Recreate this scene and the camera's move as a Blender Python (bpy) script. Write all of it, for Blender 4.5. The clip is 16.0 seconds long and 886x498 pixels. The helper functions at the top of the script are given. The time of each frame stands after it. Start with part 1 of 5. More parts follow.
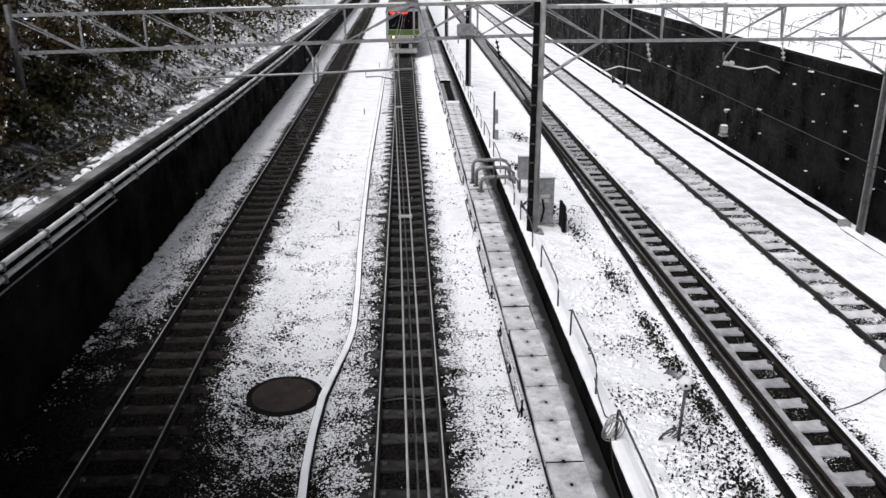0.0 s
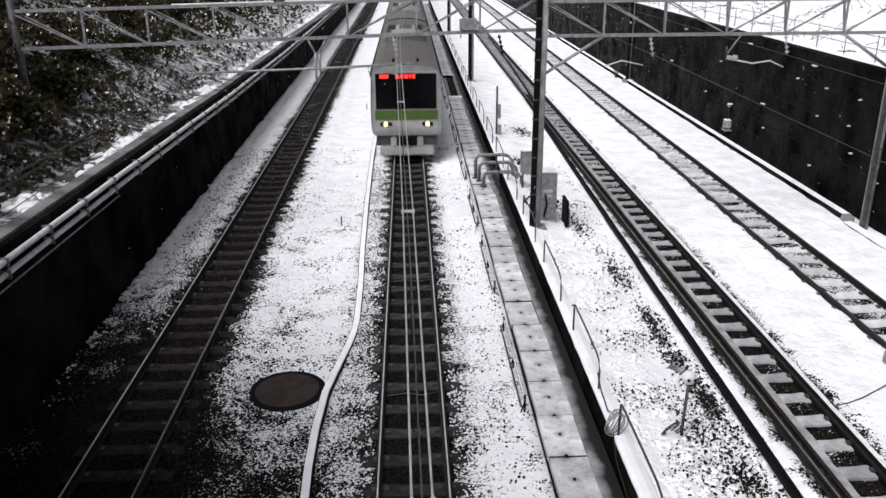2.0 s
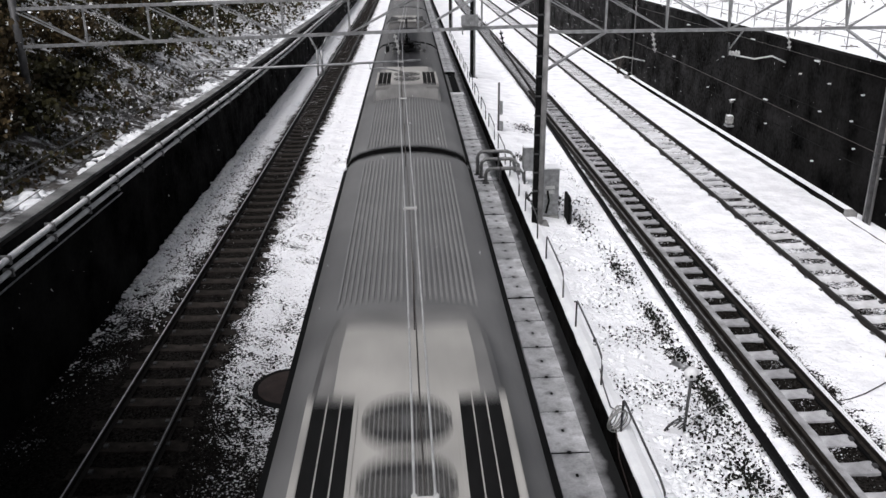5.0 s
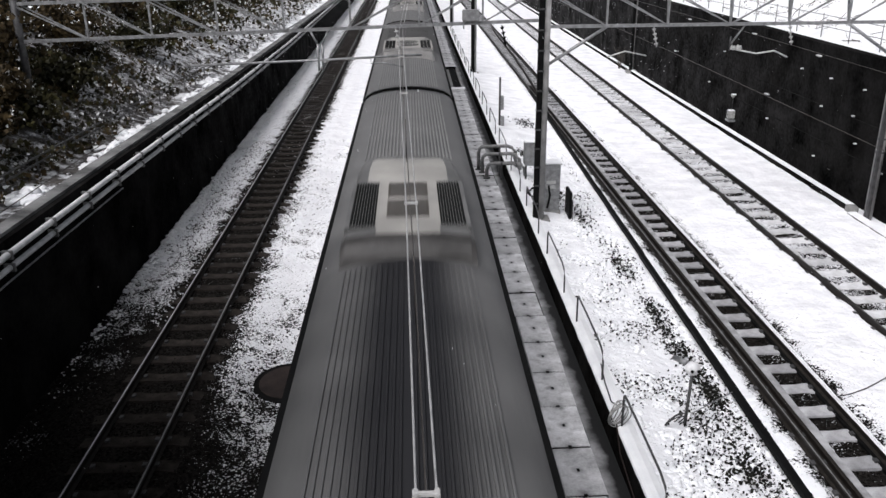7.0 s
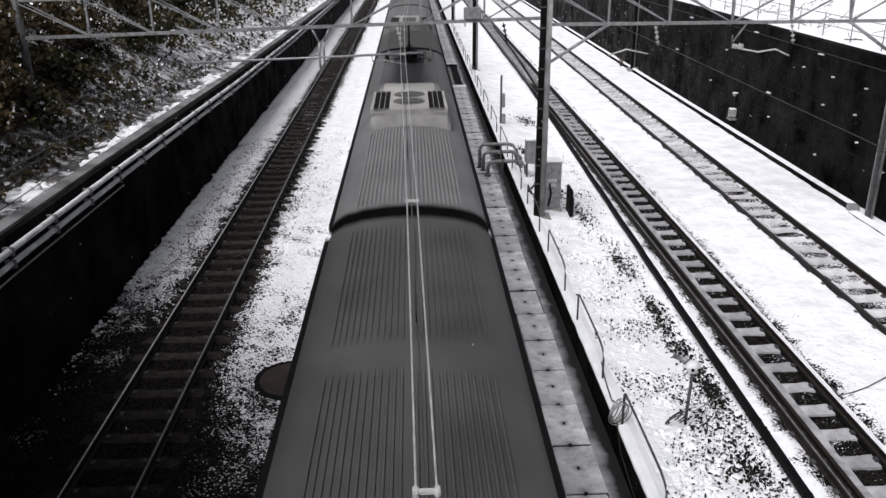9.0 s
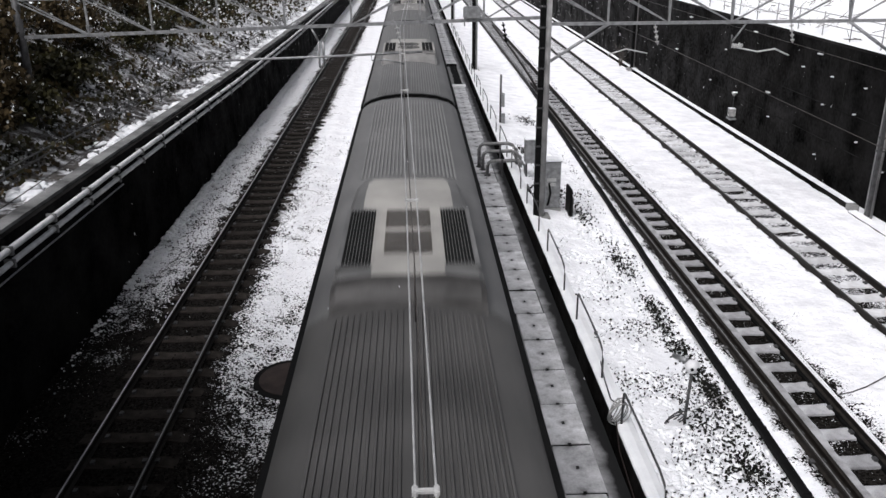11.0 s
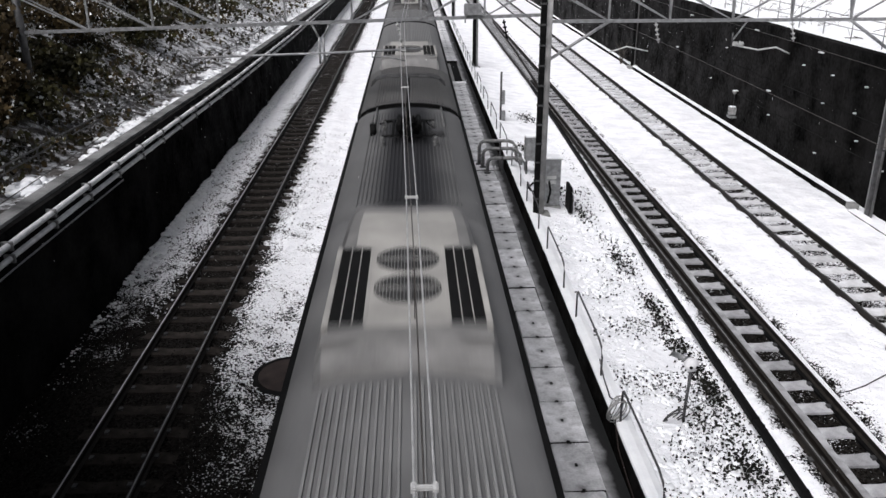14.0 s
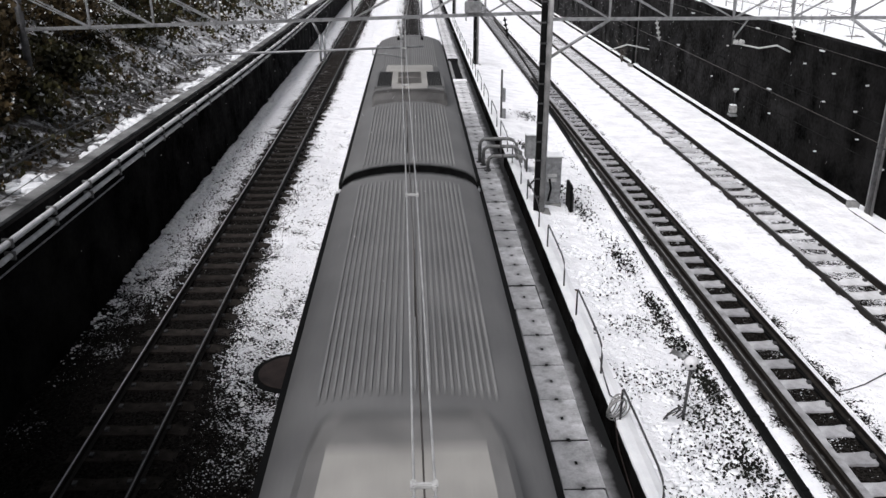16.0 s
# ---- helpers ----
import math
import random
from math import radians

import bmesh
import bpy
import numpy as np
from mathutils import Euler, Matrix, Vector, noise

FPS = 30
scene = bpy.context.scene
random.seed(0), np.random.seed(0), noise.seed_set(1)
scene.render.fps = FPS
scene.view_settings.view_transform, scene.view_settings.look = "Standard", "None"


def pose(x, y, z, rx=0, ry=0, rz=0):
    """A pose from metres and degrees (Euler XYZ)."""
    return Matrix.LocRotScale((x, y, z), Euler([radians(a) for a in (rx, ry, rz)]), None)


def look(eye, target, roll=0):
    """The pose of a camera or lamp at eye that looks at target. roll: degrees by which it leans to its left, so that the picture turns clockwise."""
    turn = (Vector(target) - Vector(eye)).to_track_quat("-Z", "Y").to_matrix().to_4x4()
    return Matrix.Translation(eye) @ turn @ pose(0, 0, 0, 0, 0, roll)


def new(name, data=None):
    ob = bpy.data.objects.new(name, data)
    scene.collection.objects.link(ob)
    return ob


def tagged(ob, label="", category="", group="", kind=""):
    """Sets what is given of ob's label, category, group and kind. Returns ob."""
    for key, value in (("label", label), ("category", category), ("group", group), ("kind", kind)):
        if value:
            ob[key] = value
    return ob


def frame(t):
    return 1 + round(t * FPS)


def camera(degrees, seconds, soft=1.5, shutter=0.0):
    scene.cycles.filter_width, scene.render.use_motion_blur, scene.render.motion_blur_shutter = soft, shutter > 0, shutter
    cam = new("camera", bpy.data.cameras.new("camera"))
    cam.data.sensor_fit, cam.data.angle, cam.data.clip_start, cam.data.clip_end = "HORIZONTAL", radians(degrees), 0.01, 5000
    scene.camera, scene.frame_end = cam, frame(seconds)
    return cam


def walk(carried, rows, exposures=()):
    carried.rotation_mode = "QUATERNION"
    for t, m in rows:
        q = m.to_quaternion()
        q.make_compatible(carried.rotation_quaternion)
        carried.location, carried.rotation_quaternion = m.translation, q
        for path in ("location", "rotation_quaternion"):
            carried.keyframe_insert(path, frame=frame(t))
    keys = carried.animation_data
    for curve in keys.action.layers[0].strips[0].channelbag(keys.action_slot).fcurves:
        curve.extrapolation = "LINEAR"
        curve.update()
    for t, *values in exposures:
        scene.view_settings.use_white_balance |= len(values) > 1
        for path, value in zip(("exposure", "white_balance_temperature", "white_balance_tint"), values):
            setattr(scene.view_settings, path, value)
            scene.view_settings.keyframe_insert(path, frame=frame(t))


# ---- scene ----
# ---------------------------------------------------------------- camera
cam = camera(57.18, 16.0, soft=1.5, shutter=0.5)
EYE = (0.0512, 0.0, 8.0702)
TURNS = [
    (0.0, 69.654, 0.200, -2.625), (0.5, 69.608, 0.277, -2.607), (1.0, 69.515, 0.360, -2.565),
    (1.5, 69.391, 0.373, -2.517), (2.0, 69.310, 0.340, -2.467), (2.5, 69.300, 0.360, -2.462),
    (3.0, 69.275, 0.368, -2.445), (3.5, 69.240, 0.392, -2.420), (4.0, 69.181, 0.470, -2.415),
    (6.5, 68.850, 0.557, -2.347), (7.0, 68.724, 0.558, -2.306), (7.5, 68.613, 0.520, -2.247),
    (8.0, 68.569, 0.440, -2.191), (8.5, 68.569, 0.435, -2.178), (9.0, 68.569, 0.429, -2.191),
    (11.5, 68.493, 0.381, -2.220), (12.0, 68.412, 0.350, -2.185), (12.5, 68.373, 0.285, -2.135),
    (13.0, 68.344, 0.215, -2.115), (13.5, 68.341, 0.180, -2.126), (14.0, 68.328, 0.160, -2.149),
    (14.5, 68.325, 0.140, -2.165), (15.0, 68.276, 0.150, -2.155), (15.5, 68.199, 0.125, -2.112),
    (16.0, 68.173, 0.066, -2.093)]
walk(cam, [(t, pose(*EYE, a, b, c)) for t, a, b, c in TURNS])

# ---------------------------------------------------------------- light: overcast, falling snow
scene.view_settings.exposure = 0.12
world = bpy.data.worlds.new("overcast_sky")
scene.world = world
world.use_nodes = True
wn, wl = world.node_tree.nodes, world.node_tree.links
sky = wn.new("ShaderNodeTexSky")
sky.sky_type = "NISHITA"
sky.sun_disc = False
sky.sun_elevation = radians(52)
sky.sun_rotation = radians(217)
sky.dust_density = 6.0
grey = wn.new("ShaderNodeHueSaturation")
grey.inputs["Saturation"].default_value = 0.35
wl.new(sky.outputs[0], grey.inputs["Color"])
wl.new(grey.outputs[0], wn["Background"].inputs[0])
wn["Background"].inputs[1].default_value = 0.066
sun_data = bpy.data.lights.new("sun", "SUN")
sun_data.energy, sun_data.angle, sun_data.color = 3.0, radians(45), (0.962, 0.950, 1.0)
sun = new("sun", sun_data)
sun.matrix_world = look((-18, -12, 42), (0, 12, 0))

# ---------------------------------------------------------------- materials


def material(name, c1, c2, scale=6.0, rough=0.7, bump=0.2, metal=0.0, fine=60.0, rvar=0.15, isl=0.0, obj=0.0, spec=0.5):
    """Two-tone surface: broad stains and fine grain, with relief. isl / obj: brightness spread per island or per object."""
    m = bpy.data.materials.new(name)
    m.use_nodes = True
    n, l = m.node_tree.nodes, m.node_tree.links
    b = n["Principled BSDF"]
    co = n.new("ShaderNodeTexCoord")
    big, small = n.new("ShaderNodeTexNoise"), n.new("ShaderNodeTexNoise")
    big.inputs["Scale"].default_value, big.inputs["Detail"].default_value = scale, 6
    small.inputs["Scale"].default_value, small.inputs["Detail"].default_value = fine, 4
    for q in (big, small):
        l.new(co.outputs["Object"], q.inputs["Vector"])
    s = n.new("ShaderNodeMath")
    s.operation = "MULTIPLY_ADD"
    s.inputs[1].default_value = 0.35
    l.new(small.outputs["Fac"], s.inputs[0])
    l.new(big.outputs["Fac"], s.inputs[2])
    r = n.new("ShaderNodeMapRange")
    r.inputs["From Min"].default_value, r.inputs["From Max"].default_value = 0.48, 0.88
    l.new(s.outputs[0], r.inputs["Value"])
    mix = n.new("ShaderNodeMix")
    mix.data_type = "RGBA"
    mix.inputs["A"].default_value, mix.inputs["B"].default_value = (*c1, 1), (*c2, 1)
    l.new(r.outputs[0], mix.inputs["Factor"])
    col = mix.outputs["Result"]
    if isl or obj:
        src = n.new("ShaderNodeNewGeometry").outputs["Random Per Island"] if isl else n.new("ShaderNodeObjectInfo").outputs["Random"]
        mr = n.new("ShaderNodeMapRange")
        mr.inputs["To Min"].default_value, mr.inputs["To Max"].default_value = 1 - (isl or obj), 1 + (isl or obj)
        l.new(src, mr.inputs["Value"])
        hs = n.new("ShaderNodeHueSaturation")
        l.new(mr.outputs[0], hs.inputs["Value"])
        l.new(col, hs.inputs["Color"])
        col = hs.outputs[0]
    l.new(col, b.inputs["Base Color"])
    rr = n.new("ShaderNodeMapRange")
    rr.inputs["To Min"].default_value, rr.inputs["To Max"].default_value = max(0.05, rough - rvar), min(1, rough + rvar)
    l.new(big.outputs["Fac"], rr.inputs["Value"])
    l.new(rr.outputs[0], b.inputs["Roughness"])
    b.inputs["Metallic"].default_value = metal
    b.inputs["Specular IOR Level"].default_value = spec
    if bump:
        bp = n.new("ShaderNodeBump")
        bp.inputs["Strength"].default_value, bp.inputs["Distance"].default_value = bump, 0.02
        l.new(s.outputs[0], bp.inputs["Height"])
        l.new(bp.outputs[0], b.inputs["Normal"])
    return m


def glow(name, color, strength):
    m = bpy.data.materials.new(name)
    m.use_nodes = True
    b = m.node_tree.nodes["Principled BSDF"]
    b.inputs["Base Color"].default_value = (*color, 1)
    b.inputs["Emission Color"].default_value = (*color, 1)
    b.inputs["Emission Strength"].default_value = strength
    return m


def ground_material():
    """Dark ballast under snow. How thick the snow lies follows the strips beside the tracks; its edge is ragged and speckled."""
    m = bpy.data.materials.new("snow_over_ballast")
    m.use_nodes = True
    n, l = m.node_tree.nodes, m.node_tree.links
    b = n["Principled BSDF"]
    geo = n.new("ShaderNodeNewGeometry")
    sep = n.new("ShaderNodeSeparateXYZ")
    l.new(geo.outputs["Position"], sep.inputs[0])

    def noise_node(scale, detail=4, rough=0.6, stretch=None):
        q = n.new("ShaderNodeTexNoise")
        q.inputs["Scale"].default_value, q.inputs["Detail"].default_value, q.inputs["Roughness"].default_value = scale, detail, rough
        src = geo.outputs["Position"]
        if stretch:
            mp = n.new("ShaderNodeMapping")
            mp.inputs["Scale"].default_value = stretch
            l.new(src, mp.inputs[0])
            src = mp.outputs[0]
        l.new(src, q.inputs["Vector"])
        return q.outputs["Fac"]

    def math_node(op, a, c, clamp=False):
        q = n.new("ShaderNodeMath")
        q.operation, q.use_clamp = op, clamp
        for i, v in enumerate((a, c)):
            if isinstance(v, (int, float)):
                q.inputs[i].default_value = v
            else:
                l.new(v, q.inputs[i])
        return q.outputs[0]

    # wander of the strip edges
    wob = math_node("MULTIPLY", math_node("SUBTRACT", noise_node(0.9), 0.5), 0.4)
    xw = math_node("ADD", sep.outputs["X"], wob)
    mr = n.new("ShaderNodeMapRange")
    mr.inputs["From Min"].default_value, mr.inputs["From Max"].default_value = -8.0, 16.0
    l.new(xw, mr.inputs["Value"])
    ramp = n.new("ShaderNodeValToRGB")
    strips = [(-8, .40), (-7.0, .66), (-6.8, .61), (-6.3, .57), (-5.95, .50), (-5.62, .24), (-4.32, .20), (-4.1, .45), (-3.6, .60), (-1.75, .62),
              (-1.45, .54), (-1.0, .50), (-0.72, .44), (-0.6, .14), (0.6, .12), (0.72, .46), (1.05, .54), (1.25, .64), (2.0, .65), (3.4, .74), (6.25, .74),
              (6.4, .58), (6.65, .30), (7.4, .31), (7.65, .28), (7.85, .44), (8.1, .68), (8.3, .76), (9.95, .80), (10.1, .44), (11.05, .44), (11.2, .80)]
    e = ramp.color_ramp.elements
    while len(e) < len(strips):
        e.new(0.5)
    for k, (x, v) in enumerate(strips):
        e[k].position, e[k].color = (x + 8) / 24, (v, v, v, 1)
    l.new(mr.outputs[0], ramp.inputs[0])
    # towards the near left the snow cover thins out,
    # along a slanting line from the wall to the near track
    line = math_node("ADD", sep.outputs["Y"], math_node("MULTIPLY", sep.outputs["X"], 1.45))
    line = math_node("ADD", line, math_node("MULTIPLY", wob, 2.0))
    sh = n.new("ShaderNodeMapRange")
    sh.inputs["From Min"].default_value, sh.inputs["From Max"].default_value = 3.2, 12.0
    sh.inputs["To Min"].default_value, sh.inputs["To Max"].default_value = -0.34, 0.0
    l.new(line, sh.inputs["Value"])
    wes = n.new("ShaderNodeMapRange")
    wes.inputs["From Min"].default_value, wes.inputs["From Max"].default_value = -0.9, -1.6
    l.new(sep.outputs["X"], wes.inputs["Value"])
    cover = math_node("ADD", ramp.outputs[0], math_node("MULTIPLY", sh.outputs[0], wes.outputs[0]))
    # far off the snow looks more closed
    far = n.new("ShaderNodeMapRange")
    far.inputs["From Min"].default_value, far.inputs["From Max"].default_value = 14, 34
    far.inputs["To Min"].default_value, far.inputs["To Max"].default_value = 0.0, 0.12
    l.new(sep.outputs["Y"], far.inputs["Value"])
    cover = math_node("ADD", cover, far.outputs[0])
    speck = noise_node(26, 4, 0.7)
    vor = n.new("ShaderNodeTexVoronoi")
    vor.inputs["Scale"].default_value = 27
    l.new(geo.outputs["Position"], vor.inputs["Vector"])
    cell = n.new("ShaderNodeSeparateColor")
    l.new(vor.outputs["Color"], cell.inputs[0])
    patch = noise_node(1.6, 5, 0.6)
    g = math_node("ADD", math_node("MULTIPLY", cell.outputs[0], 0.20), math_node("MULTIPLY", vor.outputs["Distance"], 0.30))
    g = math_node("ADD", g, math_node("MULTIPLY", math_node("SUBTRACT", speck, 0.5), 0.45))
    g = math_node("ADD", g, 0.035)
    g = math_node("ADD", g, math_node("MULTIPLY", patch, 0.47))
    # wind-laid drifts, a metre or two long
    drift = noise_node(1.0, 4, 0.55, (0.9, 1.7, 1.0))
    g = math_node("ADD", g, math_node("MULTIPLY", math_node("SUBTRACT", drift, 0.535), 0.5))
    d = math_node("SUBTRACT", cover, g)
    cut = n.new("ShaderNodeMapRange")
    cut.inputs["From Min"].default_value, cut.inputs["From Max"].default_value = -0.025, 0.045
    l.new(d, cut.inputs["Value"])
    # ballast colour, stone by stone
    stone = n.new("ShaderNodeMix")
    stone.data_type = "RGBA"
    stone.inputs["A"].default_value, stone.inputs["B"].default_value = (0.003, 0.0028, 0.0025, 1), (0.022, 0.020, 0.0185, 1)
    l.new(cell.outputs[1], stone.inputs["Factor"])
    snow = n.new("ShaderNodeMix")
    snow.data_type = "RGBA"
    snow.inputs["A"].default_value, snow.inputs["B"].default_value = (0.68, 0.685, 0.71, 1), (0.92, 0.925, 0.945, 1)
    tone = n.new("ShaderNodeMapRange")
    tone.inputs["From Min"].default_value, tone.inputs["From Max"].default_value = 0.32, 0.62
    l.new(math_node("ADD", math_node("MULTIPLY", patch, 0.5), math_node("MULTIPLY", drift, 0.5)), tone.inputs["Value"])
    l.new(tone.outputs[0], snow.inputs["Factor"])
    mix = n.new("ShaderNodeMix")
    mix.data_type = "RGBA"
    l.new(cut.outputs[0], mix.inputs["Factor"])
    l.new(stone.outputs["Result"], mix.inputs["A"])
    l.new(snow.outputs["Result"], mix.inputs["B"])
    l.new(mix.outputs["Result"], b.inputs["Base Color"])
    b.inputs["Roughness"].default_value = 0.85
    b.inputs["Specular IOR Level"].default_value = 0.0
    bare = math_node("SUBTRACT", 1.0, cut.outputs[0])
    hgt = math_node("ADD", math_node("MULTIPLY", math_node("MULTIPLY", vor.outputs["Distance"], -0.7), bare), math_node("MULTIPLY", cut.outputs[0], 0.5))
    hgt = math_node("ADD", hgt, math_node("MULTIPLY", speck, 0.25))
    hgt = math_node("ADD", hgt, math_node("MULTIPLY", noise_node(4.5, 5, 0.55), 1.6))
    bp = n.new("ShaderNodeBump")
    bp.inputs["Strength"].default_value, bp.inputs["Distance"].default_value = 0.8, 0.06
    l.new(hgt, bp.inputs["Height"])
    l.new(bp.outputs[0], b.inputs["Normal"])
    return m


GROUND = ground_material()
SNOW = material("snow", (0.76, 0.77, 0.79), (0.88, 0.89, 0.9), 3, 0.85, 0.4, fine=30)
STONE = material("ballast_stone", (0.004, 0.0036, 0.0033), (0.022, 0.0205, 0.019), 9, 0.75, 0.3, isl=0.6, spec=0.03)
RAIL = material("rusty_rail_steel", (0.008, 0.007, 0.006), (0.025, 0.021, 0.018), 12, 0.6, 0.15, 0.0, spec=0.2)
# pale, largely diffuse base paints the sky's sheen on the polished heads
RAIL_HEAD = material("polished_rail_head", (0.48, 0.48, 0.49), (0.64, 0.64, 0.64), 4, 0.3, 0.0, 0.3, rvar=0.06)
RAIL_SNOW = material("dull_rail_head", (0.02, 0.02, 0.02), (0.10, 0.10, 0.10), 3, 0.5, 0.05, 0.2, spec=0.2)
SLEEPER_WET = material("wet_dark_sleeper", (0.017, 0.0162, 0.0162), (0.060, 0.058, 0.058), 5, 0.6, 0.2, obj=0.3, spec=0.05)
SLEEPER_WHITE = material("snowy_pale_sleeper", (0.34, 0.34, 0.347), (0.66, 0.66, 0.675), 3, 0.85, 0.2, obj=0.18)
SLEEPER_BROWN = material("brownish_concrete_sleeper", (0.012, 0.0102, 0.009), (0.038, 0.033, 0.0295), 5, 0.65, 0.2, obj=0.25, spec=0.03)
SLEEPER_SNOW = material("snow_dusted_sleeper", (0.14, 0.14, 0.143), (0.40, 0.40, 0.412), 3, 0.85, 0.2, obj=0.2)
# brighter and duller head copies paint the sky's glint stronger and weaker
RAIL_BRIGHT = material("sky_glint_rail_head", (0.62, 0.62, 0.64), (0.82, 0.82, 0.84), 5, 0.6, 0.0, 0.0)
RAIL_DULL = material("glintless_rail_head", (0.13, 0.13, 0.132), (0.26, 0.26, 0.262), 4, 0.4, 0.0, 0.2, rvar=0.06, spec=0.2)
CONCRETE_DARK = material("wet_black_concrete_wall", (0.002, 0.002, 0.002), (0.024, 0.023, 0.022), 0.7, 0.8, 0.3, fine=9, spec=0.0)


def wall_material():
    """Wet black concrete; further along the cutting a speckled paler tone paints distance haze into its colour."""
    m = material("wet_black_wall_with_far_haze", (0.002, 0.002, 0.002), (0.017, 0.0163, 0.016), 0.9, 0.8, 0.3, fine=9, spec=0.0)
    n, l = m.node_tree.nodes, m.node_tree.links
    b = n["Principled BSDF"]
    base = b.inputs["Base Color"].links[0].from_socket
    geo = n.new("ShaderNodeNewGeometry")
    sep = n.new("ShaderNodeSeparateXYZ")
    l.new(geo.outputs["Position"], sep.inputs[0])
    speck, run = n.new("ShaderNodeTexNoise"), n.new("ShaderNodeTexNoise")
    mp = n.new("ShaderNodeMapping")
    mp.inputs["Scale"].default_value = (1.0, 1.0, 0.8)
    l.new(geo.outputs["Position"], mp.inputs[0])
    l.new(mp.outputs[0], run.inputs["Vector"])
    l.new(geo.outputs["Position"], speck.inputs["Vector"])
    speck.inputs["Scale"].default_value, speck.inputs["Detail"].default_value = 7, 6
    run.inputs["Scale"].default_value, run.inputs["Detail"].default_value = 1.1, 6
    # share of the haze tone, growing with distance
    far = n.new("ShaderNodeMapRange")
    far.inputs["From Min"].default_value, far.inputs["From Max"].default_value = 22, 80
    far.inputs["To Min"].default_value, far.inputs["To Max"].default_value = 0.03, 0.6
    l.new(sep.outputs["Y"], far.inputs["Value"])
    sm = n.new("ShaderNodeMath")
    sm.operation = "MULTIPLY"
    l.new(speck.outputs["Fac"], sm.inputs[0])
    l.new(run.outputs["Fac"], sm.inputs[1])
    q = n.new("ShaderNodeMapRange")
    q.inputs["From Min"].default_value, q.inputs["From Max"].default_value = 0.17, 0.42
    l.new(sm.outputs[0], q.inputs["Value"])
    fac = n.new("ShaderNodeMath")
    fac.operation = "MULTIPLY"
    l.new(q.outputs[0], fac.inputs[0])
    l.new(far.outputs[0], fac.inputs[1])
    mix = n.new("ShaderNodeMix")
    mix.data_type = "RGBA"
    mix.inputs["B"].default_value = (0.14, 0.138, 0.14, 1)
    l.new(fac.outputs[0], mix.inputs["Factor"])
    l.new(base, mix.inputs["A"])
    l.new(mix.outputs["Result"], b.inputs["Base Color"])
    return m


WALL = wall_material()
COPING = material("damp_coping_stone", (0.06, 0.06, 0.06), (0.26, 0.26, 0.258), 1.5, 0.8, 0.2, spec=0.1)
JOINT = material("faint_joint", (0.008, 0.008, 0.008), (0.03, 0.03, 0.029), 1.5, 0.8, 0.1, spec=0.0)
CONCRETE = material("weathered_concrete", (0.14, 0.14, 0.14), (0.3, 0.3, 0.29), 2.5, 0.8, 0.25)


def slab_material():
    """Concrete cover slab under a thin dusting of snow, with wet patches of their own round its lifting hole, the notches and the joints."""
    m = material("snow_dusted_concrete_slab", (0.36, 0.36, 0.365), (0.74, 0.74, 0.755), 1.8, 0.8, 0.15, fine=25, obj=0.2)
    n, l = m.node_tree.nodes, m.node_tree.links
    b = n["Principled BSDF"]
    base = b.inputs["Base Color"].links[0].from_socket
    co = n.new("ShaderNodeTexCoord")
    rag = n.new("ShaderNodeTexNoise")
    rag.inputs["Scale"].default_value, rag.inputs["Detail"].default_value = 5.5, 5
    geo = n.new("ShaderNodeNewGeometry")
    l.new(geo.outputs["Position"], rag.inputs["Vector"])
    wet = None
    for at, near, wide in (((.31, .64, 0), .03, .13), ((.31, 0, 0), .04, .17), ((.31, 1.25, 0), .04, .17)):
        v = n.new("ShaderNodeVectorMath")
        v.operation = "DISTANCE"
        v.inputs[1].default_value = at
        l.new(co.outputs["Object"], v.inputs[0])
        q = n.new("ShaderNodeMapRange")
        q.inputs["From Min"].default_value, q.inputs["From Max"].default_value = near, wide
        q.inputs["To Min"].default_value, q.inputs["To Max"].default_value = 0.7, 0.0
        l.new(v.outputs["Value"], q.inputs["Value"])
        if wet is None:
            wet = q.outputs[0]
        else:
            mx = n.new("ShaderNodeMath")
            mx.operation = "MAXIMUM"
            l.new(wet, mx.inputs[0])
            l.new(q.outputs[0], mx.inputs[1])
            wet = mx.outputs[0]
    edge = n.new("ShaderNodeMapRange")
    edge.inputs["From Min"].default_value, edge.inputs["From Max"].default_value = 0.5, 0.75
    edge.inputs["To Min"].default_value, edge.inputs["To Max"].default_value = 0.0, 0.5
    l.new(rag.outputs["Fac"], edge.inputs["Value"])
    both = n.new("ShaderNodeMath")
    both.operation, both.use_clamp = "MULTIPLY_ADD", True
    both.inputs[1].default_value = 0.9
    l.new(wet, both.inputs[0])
    l.new(edge.outputs[0], both.inputs[2])
    mix = n.new("ShaderNodeMix")
    mix.data_type = "RGBA"
    mix.inputs["B"].default_value = (0.11, 0.108, 0.106, 1)
    l.new(both.outputs[0], mix.inputs["Factor"])
    l.new(base, mix.inputs["A"])
    l.new(mix.outputs["Result"], b.inputs["Base Color"])
    return m


